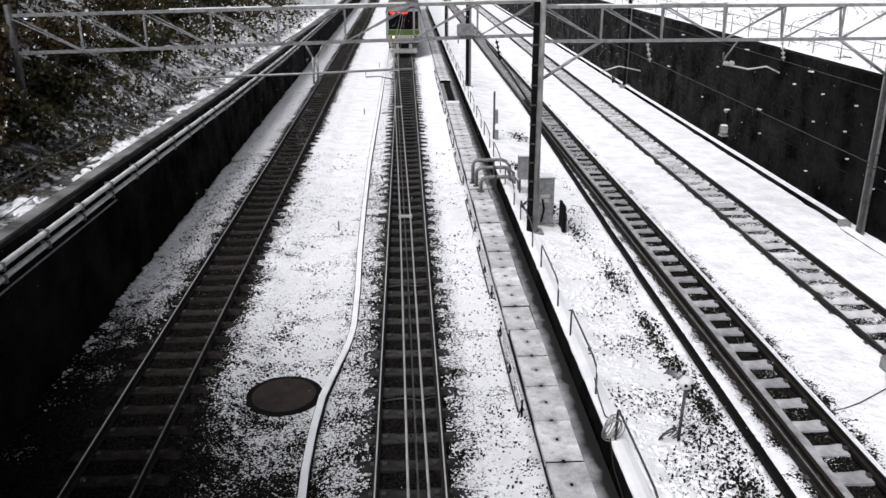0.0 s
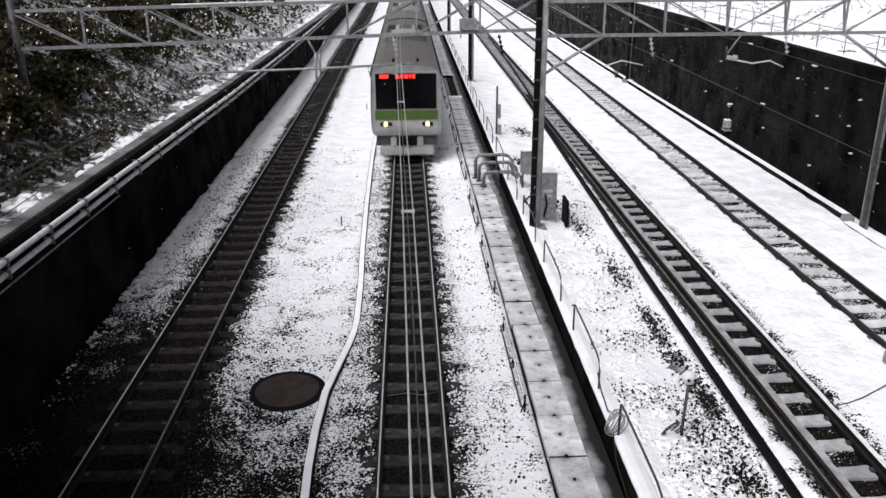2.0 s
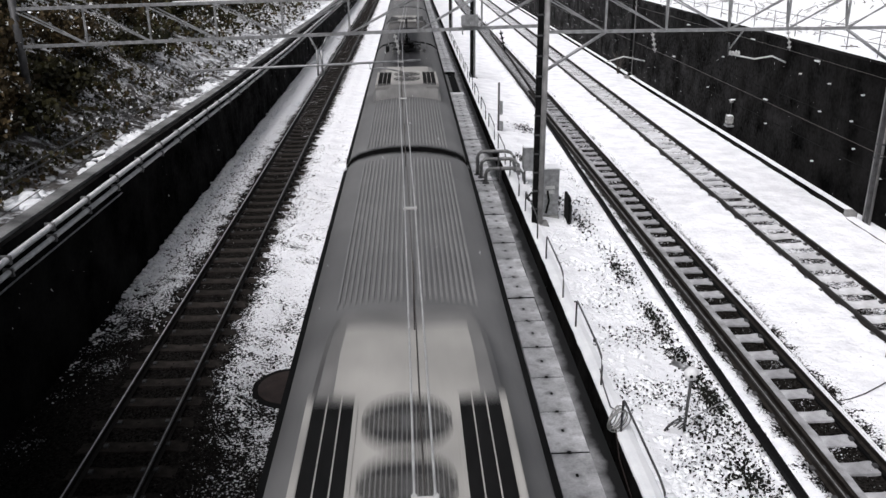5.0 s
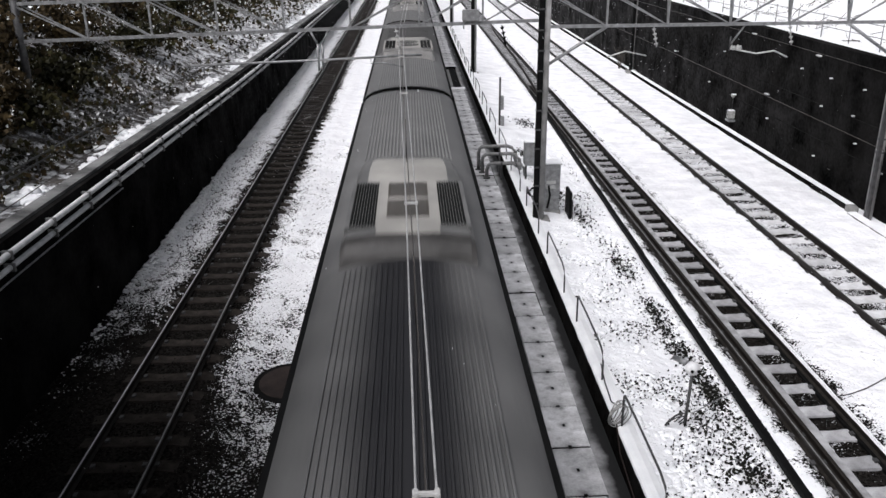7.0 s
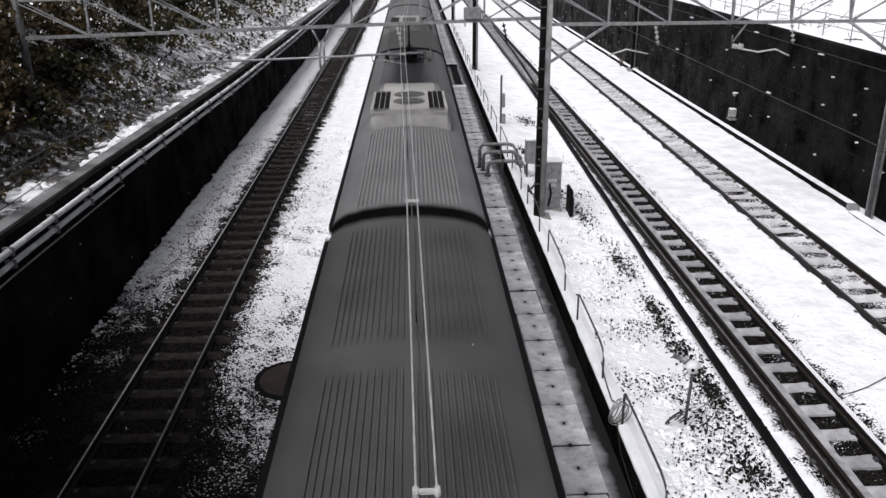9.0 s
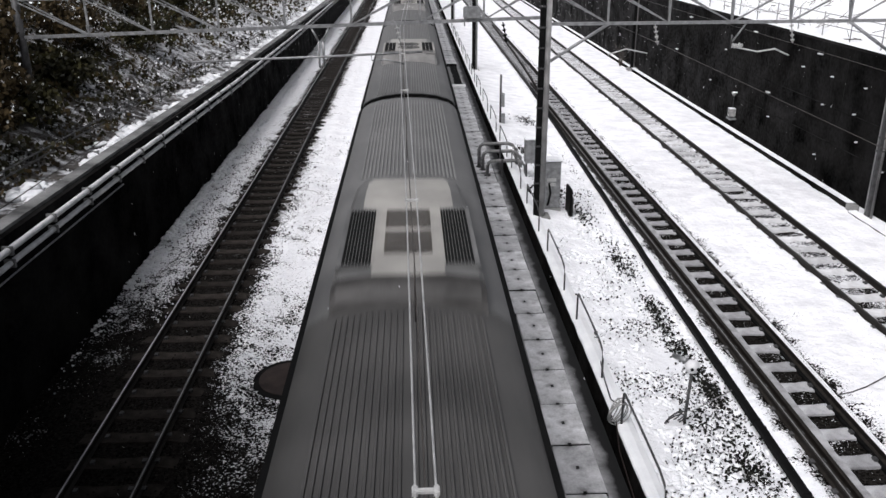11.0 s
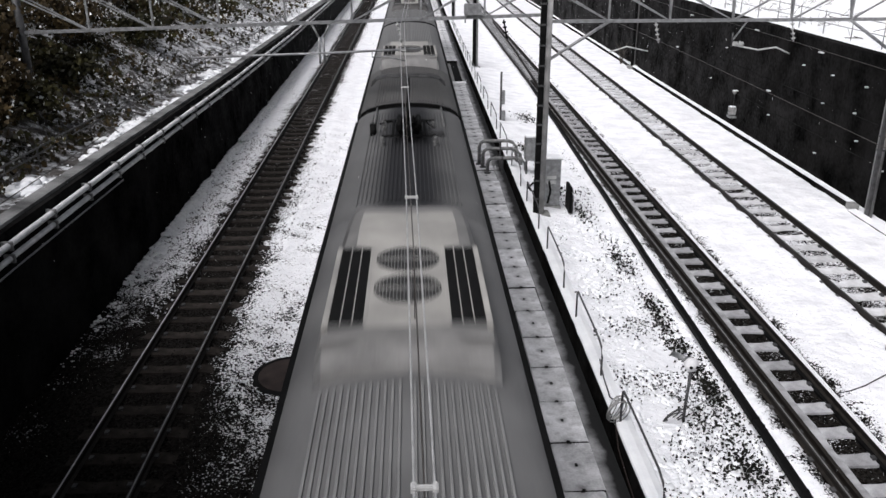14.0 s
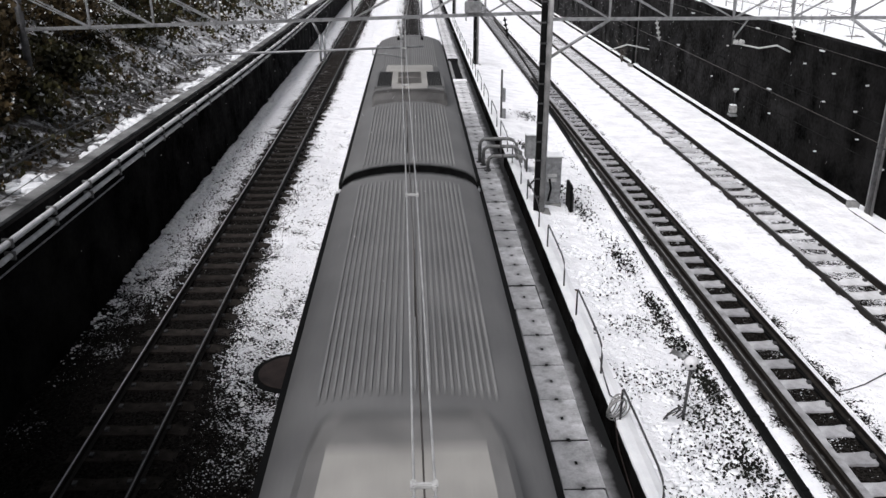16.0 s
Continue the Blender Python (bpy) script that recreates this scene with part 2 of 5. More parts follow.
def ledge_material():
    """Wet concrete ledge: thin sleet on the slab side, near-black towards the kerb, the edge between them ragged."""
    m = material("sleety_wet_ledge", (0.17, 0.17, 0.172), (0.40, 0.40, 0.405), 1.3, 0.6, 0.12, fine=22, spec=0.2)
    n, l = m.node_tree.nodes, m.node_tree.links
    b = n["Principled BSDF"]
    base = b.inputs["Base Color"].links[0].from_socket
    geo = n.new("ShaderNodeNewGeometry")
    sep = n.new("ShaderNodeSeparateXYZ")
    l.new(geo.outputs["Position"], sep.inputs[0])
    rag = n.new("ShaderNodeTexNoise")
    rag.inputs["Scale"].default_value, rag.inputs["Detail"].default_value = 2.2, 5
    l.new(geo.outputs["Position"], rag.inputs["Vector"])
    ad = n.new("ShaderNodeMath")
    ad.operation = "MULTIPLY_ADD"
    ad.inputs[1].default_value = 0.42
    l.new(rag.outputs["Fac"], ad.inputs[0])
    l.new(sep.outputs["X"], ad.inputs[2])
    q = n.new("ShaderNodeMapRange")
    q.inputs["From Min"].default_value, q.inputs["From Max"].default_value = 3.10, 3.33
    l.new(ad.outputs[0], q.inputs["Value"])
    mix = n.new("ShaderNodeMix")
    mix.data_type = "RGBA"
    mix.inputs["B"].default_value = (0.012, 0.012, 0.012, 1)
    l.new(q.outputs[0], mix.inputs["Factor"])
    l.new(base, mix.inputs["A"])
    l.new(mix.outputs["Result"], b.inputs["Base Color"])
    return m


SLAB = slab_material()
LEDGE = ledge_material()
WET_CONCRETE = material("wet_grey_concrete", (0.06, 0.06, 0.06), (0.20, 0.20, 0.20), 1.2, 0.5, 0.15, spec=0.2)
GALV = material("galvanised_steel", (0.16, 0.163, 0.167), (0.34, 0.345, 0.35), 8, 0.5, 0.05, 0.4)
GALV_DARK = material("dull_painted_steel", (0.03, 0.03, 0.031), (0.09, 0.09, 0.092), 6, 0.55, 0.1, 0.2, spec=0.3)
BLACK = material("black_rubber_and_shade", (0.003, 0.003, 0.003), (0.009, 0.009, 0.009), 9, 0.6, 0.1, spec=0.05)
POLE = material("weathered_steel_pole", (0.16, 0.158, 0.156), (0.34, 0.335, 0.33), 3, 0.6, 0.15, spec=0.3)
PIPE_WHITE = material("pale_conduit", (0.48, 0.48, 0.49), (0.75, 0.75, 0.76), 5, 0.6, 0.05)
PIPE_GREY = material("dull_grey_pipe", (0.10, 0.10, 0.10), (0.24, 0.24, 0.238), 7, 0.5, 0.1, spec=0.4)
WEATHERED = material("weathered_pale_grey_paint", (0.16, 0.16, 0.155), (0.40, 0.40, 0.39), 9, 0.6, 0.2)
PORCELAIN = material("white_porcelain", (0.36, 0.36, 0.355), (0.52, 0.52, 0.51), 9, 0.3, 0.0)
LID = material("rusty_cast_iron", (0.014, 0.010, 0.009), (0.04, 0.030, 0.027), 6, 0.65, 0.3, spec=0.2)
WIRE = material("bare_wire", (0.30, 0.30, 0.30), (0.5, 0.5, 0.5), 8, 0.5, 0.0, 0.3)
WIRE_DARK = material("dark_contact_wire", (0.05, 0.045, 0.04), (0.1, 0.09, 0.085), 8, 0.45, 0.0, 0.5)
BARK = material("bark", (0.03, 0.024, 0.018), (0.09, 0.075, 0.06), 8, 0.9, 0.4)


def soil_material():
    """Dark leaf litter with ragged snow; the extra snow further along the cutting also stands in for haze."""
    m = material("leaf_litter_with_snow", (0.014, 0.012, 0.011), (0.12, 0.112, 0.106), 1.6, 0.95, 0.6, fine=7, spec=0.05)
    n, l = m.node_tree.nodes, m.node_tree.links
    b = n["Principled BSDF"]
    base = b.inputs["Base Color"].links[0].from_socket
    geo = n.new("ShaderNodeNewGeometry")
    sep = n.new("ShaderNodeSeparateXYZ")
    l.new(geo.outputs["Position"], sep.inputs[0])
    a = n.new("ShaderNodeTexNoise")
    a.inputs["Scale"].default_value, a.inputs["Detail"].default_value, a.inputs["Roughness"].default_value = 2.6, 8, 0.72
    l.new(geo.outputs["Position"], a.inputs["Vector"])
    far = n.new("ShaderNodeMapRange")
    far.inputs["From Min"].default_value, far.inputs["From Max"].default_value = 18, 60
    far.inputs["To Min"].default_value, far.inputs["To Max"].default_value = -0.53, -0.39
    l.new(sep.outputs["Y"], far.inputs["Value"])
    d = n.new("ShaderNodeMath")
    l.new(a.outputs["Fac"], d.inputs[0])
    l.new(far.outputs[0], d.inputs[1])
    cut = n.new("ShaderNodeMapRange")
    cut.inputs["From Min"].default_value, cut.inputs["From Max"].default_value = -0.03, 0.12
    l.new(d.outputs[0], cut.inputs["Value"])
    mix = n.new("ShaderNodeMix")
    mix.data_type = "RGBA"
    mix.inputs["B"].default_value = (0.62, 0.63, 0.65, 1)
    l.new(cut.outputs[0], mix.inputs["Factor"])
    l.new(base, mix.inputs["A"])
    l.new(mix.outputs["Result"], b.inputs["Base Color"])
    return m


SOIL = soil_material()
LEAF = material("evergreen_leaves", (0.005, 0.0053, 0.002), (0.042, 0.038, 0.012), 1.2, 0.6, 0.0, isl=0.5, fine=5, spec=0.2)
LEAF_BROWN = material("withered_leaves", (0.011, 0.008, 0.004), (0.085, 0.060, 0.028), 1.2, 0.7, 0.0, isl=0.5, fine=5, spec=0.15)
STRAW = material("pale_dead_stems", (0.05, 0.045, 0.04), (0.22, 0.2, 0.18), 3, 0.9, 0.0, isl=0.5, spec=0.1)
TWIG = material("dark_shrub_leaves", (0.004, 0.004, 0.0035), (0.02, 0.02, 0.016), 6, 0.8, 0.0, isl=0.4, spec=0.15)

ROOF = material("grey_train_roof", (0.095, 0.095, 0.095), (0.152, 0.152, 0.151), 0.9, 0.6, 0.05, fine=25, spec=0.3)
ROOF_WARM = material("warm_grey_train_roof", (0.095, 0.089, 0.080), (0.150, 0.139, 0.126), 0.9, 0.6, 0.05, fine=25, spec=0.3)
# darker, glossier copy of the warm roof, standing in for shade near the bridge
ROOF_SHADE = material("shaded_brown_train_roof", (0.085, 0.078, 0.068), (0.14, 0.128, 0.113), 0.9, 0.42, 0.05, fine=25, spec=0.7)
ROOF_DARK = material("dark_grey_train_roof", (0.046, 0.045, 0.044), (0.082, 0.080, 0.078), 0.9, 0.6, 0.05, fine=25, spec=0.3)


def soot_material():
    """Dark roof with a sooty band of carbon dust along its middle, below the wire."""
    m = material("sooty_train_roof", (0.075, 0.075, 0.075), (0.125, 0.125, 0.124), 0.9, 0.6, 0.05, fine=25, spec=0.25)
    n, l = m.node_tree.nodes, m.node_tree.links
    b = n["Principled BSDF"]
    base = b.inputs["Base Color"].links[0].from_socket
    co = n.new("ShaderNodeTexCoord")
    sep = n.new("ShaderNodeSeparateXYZ")
    l.new(co.outputs["Object"], sep.inputs[0])
    ab = n.new("ShaderNodeMath")
    ab.operation = "ABSOLUTE"
    l.new(sep.outputs["X"], ab.inputs[0])
    mr = n.new("ShaderNodeMapRange")
    mr.interpolation_type = "SMOOTHSTEP"
    mr.inputs["From Min"].default_value, mr.inputs["From Max"].default_value = 0.28, 0.85
    mr.inputs["To Min"].default_value, mr.inputs["To Max"].default_value = 0.93, 0.0
    l.new(ab.outputs[0], mr.inputs["Value"])
    mix = n.new("ShaderNodeMix")
    mix.data_type = "RGBA"
    mix.inputs["B"].default_value = (0.012, 0.012, 0.014, 1)
    l.new(mr.outputs[0], mix.inputs["Factor"])
    l.new(base, mix.inputs["A"])
    l.new(mix.outputs["Result"], b.inputs["Base Color"])
    return m


ROOF_SOOT = soot_material()
RIB = material("pale_roof_rib", (0.148, 0.148, 0.147), (0.21, 0.21, 0.207), 2, 0.6, 0.0, spec=0.3)
RIB_WARM = material("warm_roof_rib", (0.105, 0.098, 0.088), (0.155, 0.143, 0.129), 2, 0.42, 0.0, spec=0.6)
STEEL = material("brushed_stainless", (0.34, 0.34, 0.34), (0.5, 0.5, 0.5), 2, 0.38, 0.02, 0.75)
FACE = material("light_grey_front_panel", (0.26, 0.26, 0.26), (0.36, 0.36, 0.355), 2, 0.45, 0.02)
GREEN = material("yellow_green_stripe", (0.05, 0.09, 0.016), (0.07, 0.12, 0.024), 2, 0.45, 0.0, spec=0.3)
# casing tones: side, mid and edge put shade into the colour of its flanks and nose
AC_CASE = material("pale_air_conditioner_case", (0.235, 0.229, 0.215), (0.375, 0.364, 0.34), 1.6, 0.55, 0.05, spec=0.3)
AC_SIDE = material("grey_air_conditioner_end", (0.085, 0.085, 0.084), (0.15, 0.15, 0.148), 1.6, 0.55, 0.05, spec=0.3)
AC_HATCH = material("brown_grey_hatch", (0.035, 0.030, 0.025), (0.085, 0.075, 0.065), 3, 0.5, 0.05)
AC_MID = material("half_shaded_air_conditioner_case", (0.115, 0.113, 0.11), (0.21, 0.206, 0.20), 2.2, 0.55, 0.05, spec=0.3)
AC_EDGE = material("shaded_case_edge", (0.028, 0.027, 0.026), (0.065, 0.062, 0.06), 2.5, 0.5, 0.05, spec=0.3)
FAN = material("dark_fan_well", (0.02, 0.02, 0.02), (0.05, 0.05, 0.05), 9, 0.7, 0.0, spec=0.1)
GRILLE = material("black_grille", (0.004, 0.004, 0.004), (0.013, 0.013, 0.013), 9, 0.7, 0.0, spec=0.05)
WINDSCREEN = material("dark_windscreen_glass", (0.002, 0.002, 0.0025), (0.005, 0.005, 0.006), 2, 0.08, 0.0, rvar=0.02, spec=0.06)
UNDER = material("dark_underframe", (0.02, 0.02, 0.02), (0.05, 0.05, 0.05), 4, 0.7, 0.1)
LED = glow("red_led", (1.0, 0.03, 0.02), 2.2)
LAMP = glow("warm_headlamp", (1.0, 0.72, 0.28), 2.6)

# ---------------------------------------------------------------- mesh tools


def put(name, bm, mat, parent=None):
    me = bpy.data.meshes.new(name)
    bm.to_mesh(me)
    bm.free()
    for q in (mat if isinstance(mat, (list, tuple)) else [mat]):
        me.materials.append(q)
    ob = new(name, me)
    ob.parent = parent
    return ob


def part(name, bm, mat, parent, label=""):
    return tagged(put(name, bm, mat, parent), label)


def thing(name, label, category, group="", at=(0, 0, 0), kind=""):
    ob = new(name)
    ob.empty_display_size = 0.2
    ob.location = at
    return tagged(ob, label, category, group, kind)


def box(bm, x0, x1, y0, y1, z0, z1, bevel=0.0, mi=0):
    vs = [bm.verts.new((x, y, z)) for x in (x0, x1) for y in (y0, y1) for z in (z0, z1)]
    fs = [bm.faces.new([vs[i] for i in q]) for q in ((0, 1, 3, 2), (4, 6, 7, 5), (0, 4, 5, 1), (2, 3, 7, 6), (0, 2, 6, 4), (1, 5, 7, 3))]
    for f in fs:
        f.material_index = mi
    if bevel:
        es = {e for f in fs for e in f.edges}
        bmesh.ops.bevel(bm, geom=list(es), offset=bevel, segments=2, affect="EDGES", clamp_overlap=True)
    return bm


def bx(*a, **k):
    return box(bmesh.new(), *a, **k)


def tube(bm, pts, r, seg=8, caps=True, mi=0, r2=None):
    """A round bar through pts."""
    pts = [Vector(p) for p in pts]
    rings = []
    for i, p in enumerate(pts):
        d = (pts[min(i + 1, len(pts) - 1)] - pts[max(i - 1, 0)]).normalized()
        a = d.cross(Vector((0, 0, 1)) if abs(d.z) < 0.95 else Vector((0, 1, 0))).normalized()
        c = d.cross(a)
        q = r if r2 is None else r + (r2 - r) * i / (len(pts) - 1)
        rings.append([bm.verts.new(p + (a * math.cos(2 * math.pi * k / seg) + c * math.sin(2 * math.pi * k / seg)) * q) for k in range(seg)])
    for u, v in zip(rings, rings[1:]):
        for k in range(seg):
            f = bm.faces.new((u[k], u[(k + 1) % seg], v[(k + 1) % seg], v[k]))
            f.smooth = True
            f.material_index = mi
    if caps:
        for q in (rings[0][::-1], rings[-1]):
            bm.faces.new(q).material_index = mi
    return bm


def tb(pts, r, seg=8, **k):
    return tube(bmesh.new(), pts, r, seg, **k)


def bar(bm, a, b, w, h=None):
    """A square bar from a to b."""
    a, b = Vector(a), Vector(b)
    d = (b - a).normalized()
    s = d.cross(Vector((0, 1, 0)) if abs(d.y) < 0.9 else Vector((0, 0, 1))).normalized() * w / 2
    u = d.cross(s).normalized() * (h or w) / 2
    vs = [[bm.verts.new(p + i * s + j * u) for i, j in ((-1, -1), (1, -1), (1, 1), (-1, 1))] for p in (a, b)]
    for k in range(4):
        bm.faces.new((vs[0][k], vs[0][(k + 1) % 4], vs[1][(k + 1) % 4], vs[1][k]))
    bm.faces.new(vs[0][::-1])
    bm.faces.new(vs[1])
    return bm


def loft(bm, rows, close=False, mi=0, smooth=False):
    """Faces between rows of points of equal length."""
    vv = [[bm.verts.new(p) for p in r] for r in rows]
    for u, v in zip(vv, vv[1:]):
        for k in range(len(u) if close else len(u) - 1):
            f = bm.faces.new((u[k], u[(k + 1) % len(u)], v[(k + 1) % len(u)], v[k]))
            f.material_index, f.smooth = mi, smooth
    return vv


def scatter(name, label, category, spots, mat, shape="stone", parent=None):
    """Many little bodies in one mesh; spots: x, y, z, size."""
    if shape == "stone":
        base = np.array([(1, 0, 0), (-1, 0, 0), (0, 1, 0), (0, -1, 0), (0, 0, .8), (0, 0, -.8)], float)
        tri = [(0, 2, 4), (2, 1, 4), (1, 3, 4), (3, 0, 4), (2, 0, 5), (1, 2, 5), (3, 1, 5), (0, 3, 5)]
    elif shape == "lump":
        q = bmesh.new()
        bmesh.ops.create_icosphere(q, subdivisions=2, radius=1)
        base = np.array([v.co for v in q.verts])
        tri = [tuple(v.index for v in f.verts) for f in q.faces]
        q.free()
    else:
        base = np.array([(-.03, 0, 0), (.03, 0, 0), (.02, 1, .05), (-.02, 1, .05)], float) if shape == "blade" else np.array([(-.5, 0, 0), (.5, 0, 0), (.35, 1, .12), (-.35, 1, .12)], float)
        tri = [(0, 1, 2, 3)]
    rng = np.random.default_rng(len(spots))
    vs, fs = [], []
    nb = len(base)
    for i, (x, y, z, s) in enumerate(spots):
        a, b, c = rng.uniform(0, 6.28, 3)
        R = np.array(Euler((a if shape != "stone" else a * .2, b if shape != "stone" else b * .2, c)).to_matrix())
        if shape == "lump":
            w = 1 + .2 * np.sin(base @ rng.uniform(-3.2, 3.2, (3, 3))).sum(1, keepdims=True) + .12 * np.sin(base @ rng.uniform(-8, 8, (3, 3))).sum(1, keepdims=True)
            q = (base * w * s * rng.uniform(.7, 1.3, (1, 3)) * (1, 1, .55)) @ np.array(Euler((0, 0, c)).to_matrix()).T + (x, y, z)
        else:
            q = (base * rng.uniform(.65, 1.25, (nb, 3)) * s) @ R.T + (x, y, z)
        vs.append(q)
        fs += [tuple(k + i * nb for k in t) for t in tri]
    me = bpy.data.meshes.new(name)
    me.from_pydata(np.vstack(vs).tolist(), [], fs)
    me.materials.append(mat)
    if shape == "lump":
        me.shade_smooth()
    ob = new(name, me)
    ob.parent = parent
    return tagged(ob, label, category, kind="stuff")


FAR = 190.0
NEAR = -6.0

# ---------------------------------------------------------------- ground and retaining walls


def wall_top(y):
    return float(np.interp(y, [-10, 5, 14, 20, 34, 50, 89, 140, 200], [3.1, 3.05, 2.98, 2.86, 2.48, 2.22, 1.97, 1.8, 1.7]))


def ground_z(x, y):
    """Height of the cutting's floor."""
    beds = [(-4.96, 1.45), (0.0, 1.2), (7.12, 1.25), (10.55, 1.3)]
    z = -0.30
    for c, w in beds:
        d = abs(x - c)
        z = max(z, -0.19 - max(0, d - w) * 0.25)
    if 3.5 < x < 6.2:
        z = max(z, -0.05 - abs(x - 4.6) * 0.12, 0.13 - (x - 3.7) * 0.17)
    if 1.2 < x <= 2.3:
        z = max(z, -0.19 + (x - 1.2) * 0.15)
    if 2.3 < x < 3.45:
        z = -1.0
    if x > 6.2:
        z = -0.13 if abs(x - 7.15) > .55 else -0.2
        if x > 8.0:
            z = -0.03 if abs(x - 10.58) > .55 else -0.09
            if x > 12.2:
                z = -0.03 - (x - 12.2) * 0.08
    return z


def build_ground():
    bm = bmesh.new()
    xs = [-600, -60, -7.6] + list(np.arange(-7.2, 14.01, 0.2)) + [14.4, 60, 600]
    ys = [-300, -40] + list(np.arange(-8, 44, 0.25)) + list(np.arange(44, 190, 2.0)) + [260, 600, 1500]
    rows = []
    for y in ys:
        row = []
        for x in xs:
            z = ground_z(x, y)
            if math.hypot(x + 2.5, y - 14.36) < .85:
                row.append((x, y, -.335))
                continue
            z += 0.035 * noise.noise(Vector((x * 1.3, y * 1.3, 0))) + 0.02 * noise.noise(Vector((x * 4, y * 4, 3)))
            row.append((x, y, z))
        rows.append(row)
    loft(bm, rows, smooth=True)
    tagged(put("ground", bm, GROUND), "wet dark ballast under fresh patchy white snow", "ground", kind="structure")


build_ground()


def build_left_wall():
    ys = [NEAR] + list(range(-4, 190, 3)) + [FAR]
    bm = bmesh.new()
    loft(bm, [[(-7.32, y, -0.6), (-7.36, y, wall_top(y) - 0.02), (-7.8, y, wall_top(y) - 0.02), (-7.8, y, -0.6)] for y in ys], close=True)
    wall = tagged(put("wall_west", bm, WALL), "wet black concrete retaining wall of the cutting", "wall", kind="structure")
    bm = bmesh.new()
    loft(bm, [[(-7.50, y, wall_top(y) - 0.1), (-7.50, y, wall_top(y) + .045), (-7.78, y, wall_top(y) + 0.07), (-7.78, y, wall_top(y) - 0.1)] for y in ys], close=True)
    part("coping", bm, COPING, wall, "dark wet concrete coping")
    # wooded slope above
    bm = bmesh.new()
    rows = []
    for y in [NEAR - 2] + list(np.arange(-7, 190, 1.5)):
        row = []
        for k, x in enumerate((-7.7, -8.2, -9.0, -10, -11, -12.5, -14, -16, -19, -24, -40)):
            d = -7.7 - x
            z = wall_top(y) - 0.05 + 0.12 * min(d, 1.0) + max(0, d - 1.0) * 0.62
            z += (0.35 * noise.noise(Vector((x * .6, y * .6, 5))) + .15 * noise.noise(Vector((x * 2, y * 2, 9)))) * min(1, d)
            row.append((x, y, z))
        rows.append(row)
    loft(bm, rows, smooth=True)
    tagged(put("slope_west", bm, SOIL), "steep bank of dark leaf litter with patches of snow", "bank", kind="structure")


build_left_wall()


def build_right_wall():
    ys = [NEAR] + list(range(-4, 190, 6)) + [FAR]
    bm = bmesh.new()
    loft(bm, [[(14.1, y, -0.6), (14.12, y, 4.42), (14.5, y, 4.42), (14.5, y, -0.6)] for y in ys], close=True)
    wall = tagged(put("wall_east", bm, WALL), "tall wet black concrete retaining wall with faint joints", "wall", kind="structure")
    for z in (1.25, 2.42):
        part("joint", bx(14.09, 14.13, NEAR, FAR, z, z + 0.02), JOINT, wall, "faint formwork joint")
    for y in np.arange(2, 140, 6.0):
        part("drain_stain", bx(14.108, 14.13, y, y + 0.03, 0.2, 4.2), JOINT, wall, "faint upright joint")
    bm = bmesh.new()
    rows = []
    for y in [NEAR - 2] + list(np.arange(-7, 190, 3.0)):
        row = []
        for x in (14.5, 15.2, 16, 17.5, 20, 24, 30, 45):
            d = x - 14.5
            row.append((x, y, 4.36 + d * 0.33 + 0.25 * noise.noise(Vector((x * .5, y * .5, 2))) * min(1, d)))
        rows.append(row)
    loft(bm, rows, smooth=True)
    tagged(put("slope_east", bm, SNOW), "snow-covered bank above the retaining wall", "bank", kind="structure")


build_right_wall()


def build_bridge():
    """The bridge from which the camera looks: deck and parapet, with unseen slab and block added for shade."""
    b = thing("bridge", "plain concrete road bridge across the cutting", "bridge", kind="structure")
    part("deck", bx(-60, 60, -6, .2, 6.5, 7.0), CONCRETE, b)
    part("parapet", bx(-60, 60, .2, .42, 6.3, 7.45), CONCRETE, b)
    # added out of view to keep light off the near left ground
    part("approach_deck", bx(-30, -4.5, .42, 9.2, 8.9, 9.4), CONCRETE_DARK, b, "unseen concrete slab that shades the near left")
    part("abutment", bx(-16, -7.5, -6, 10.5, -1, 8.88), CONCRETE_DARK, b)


build_bridge()

# ---------------------------------------------------------------- tracks


def rail_mesh(bm, x, y0, y1, head=1, hw=.013):
    """Flat-bottomed rail: foot, web and head, with its running surface as a second material."""
    prof = [(-.06, -.15), (.06, -.15), (.06, -.138), (.012, -.118), (.012, -.04), (.034, -.03), (.034, -.006), (hw + .006, -.003), (hw, 0), (-hw, 0), (-hw - .006, -.003), (-.034, -.006), (-.034, -.03), (-.012, -.04), (-.012, -.118), (-.06, -.138)]
    vv = loft(bm, [[(x + a, y, b) for a, b in prof] for y in (y0, (y0 + y1) / 2, y1)], close=True)
    bm.faces.ensure_lookup_table()
    for f in bm.faces:
        if all(v.co.z > -0.001 for v in f.verts):
            f.material_index = head
    return bm


def sleeper_mesh(name, mat):
    bm = bmesh.new()
    rows = []
    for x, w, z in ((-1.0, .145, -.215), (-.97, .15, -.195), (-.72, .15, -.158), (-.35, .15, -.155), (-.2, .14, -.17), (.2, .14, -.17), (.35, .15, -.155), (.72, .15, -.158), (.97, .15, -.195), (1.0, .145, -.215)):
        rows.append([(x, -w - .02, -.32), (x, -w, z), (x, w, z), (x, w + .02, -.32)])
    vv = loft(bm, rows, close=True)
    bm.faces.new(vv[0][::-1])
    bm.faces.new(vv[-1])
    for s in (-1, 1):
        for o in (-.105, .105):
            box(bm, s * .5335 + o - .035, s * .5335 + o + .035, -.045, .045, -.156, -.115, mi=1)
    me = bpy.data.meshes.new(name)
    bm.to_mesh(me)
    bm.free()
    me.materials.append(mat)
    me.materials.append(GALV_DARK)
    return me


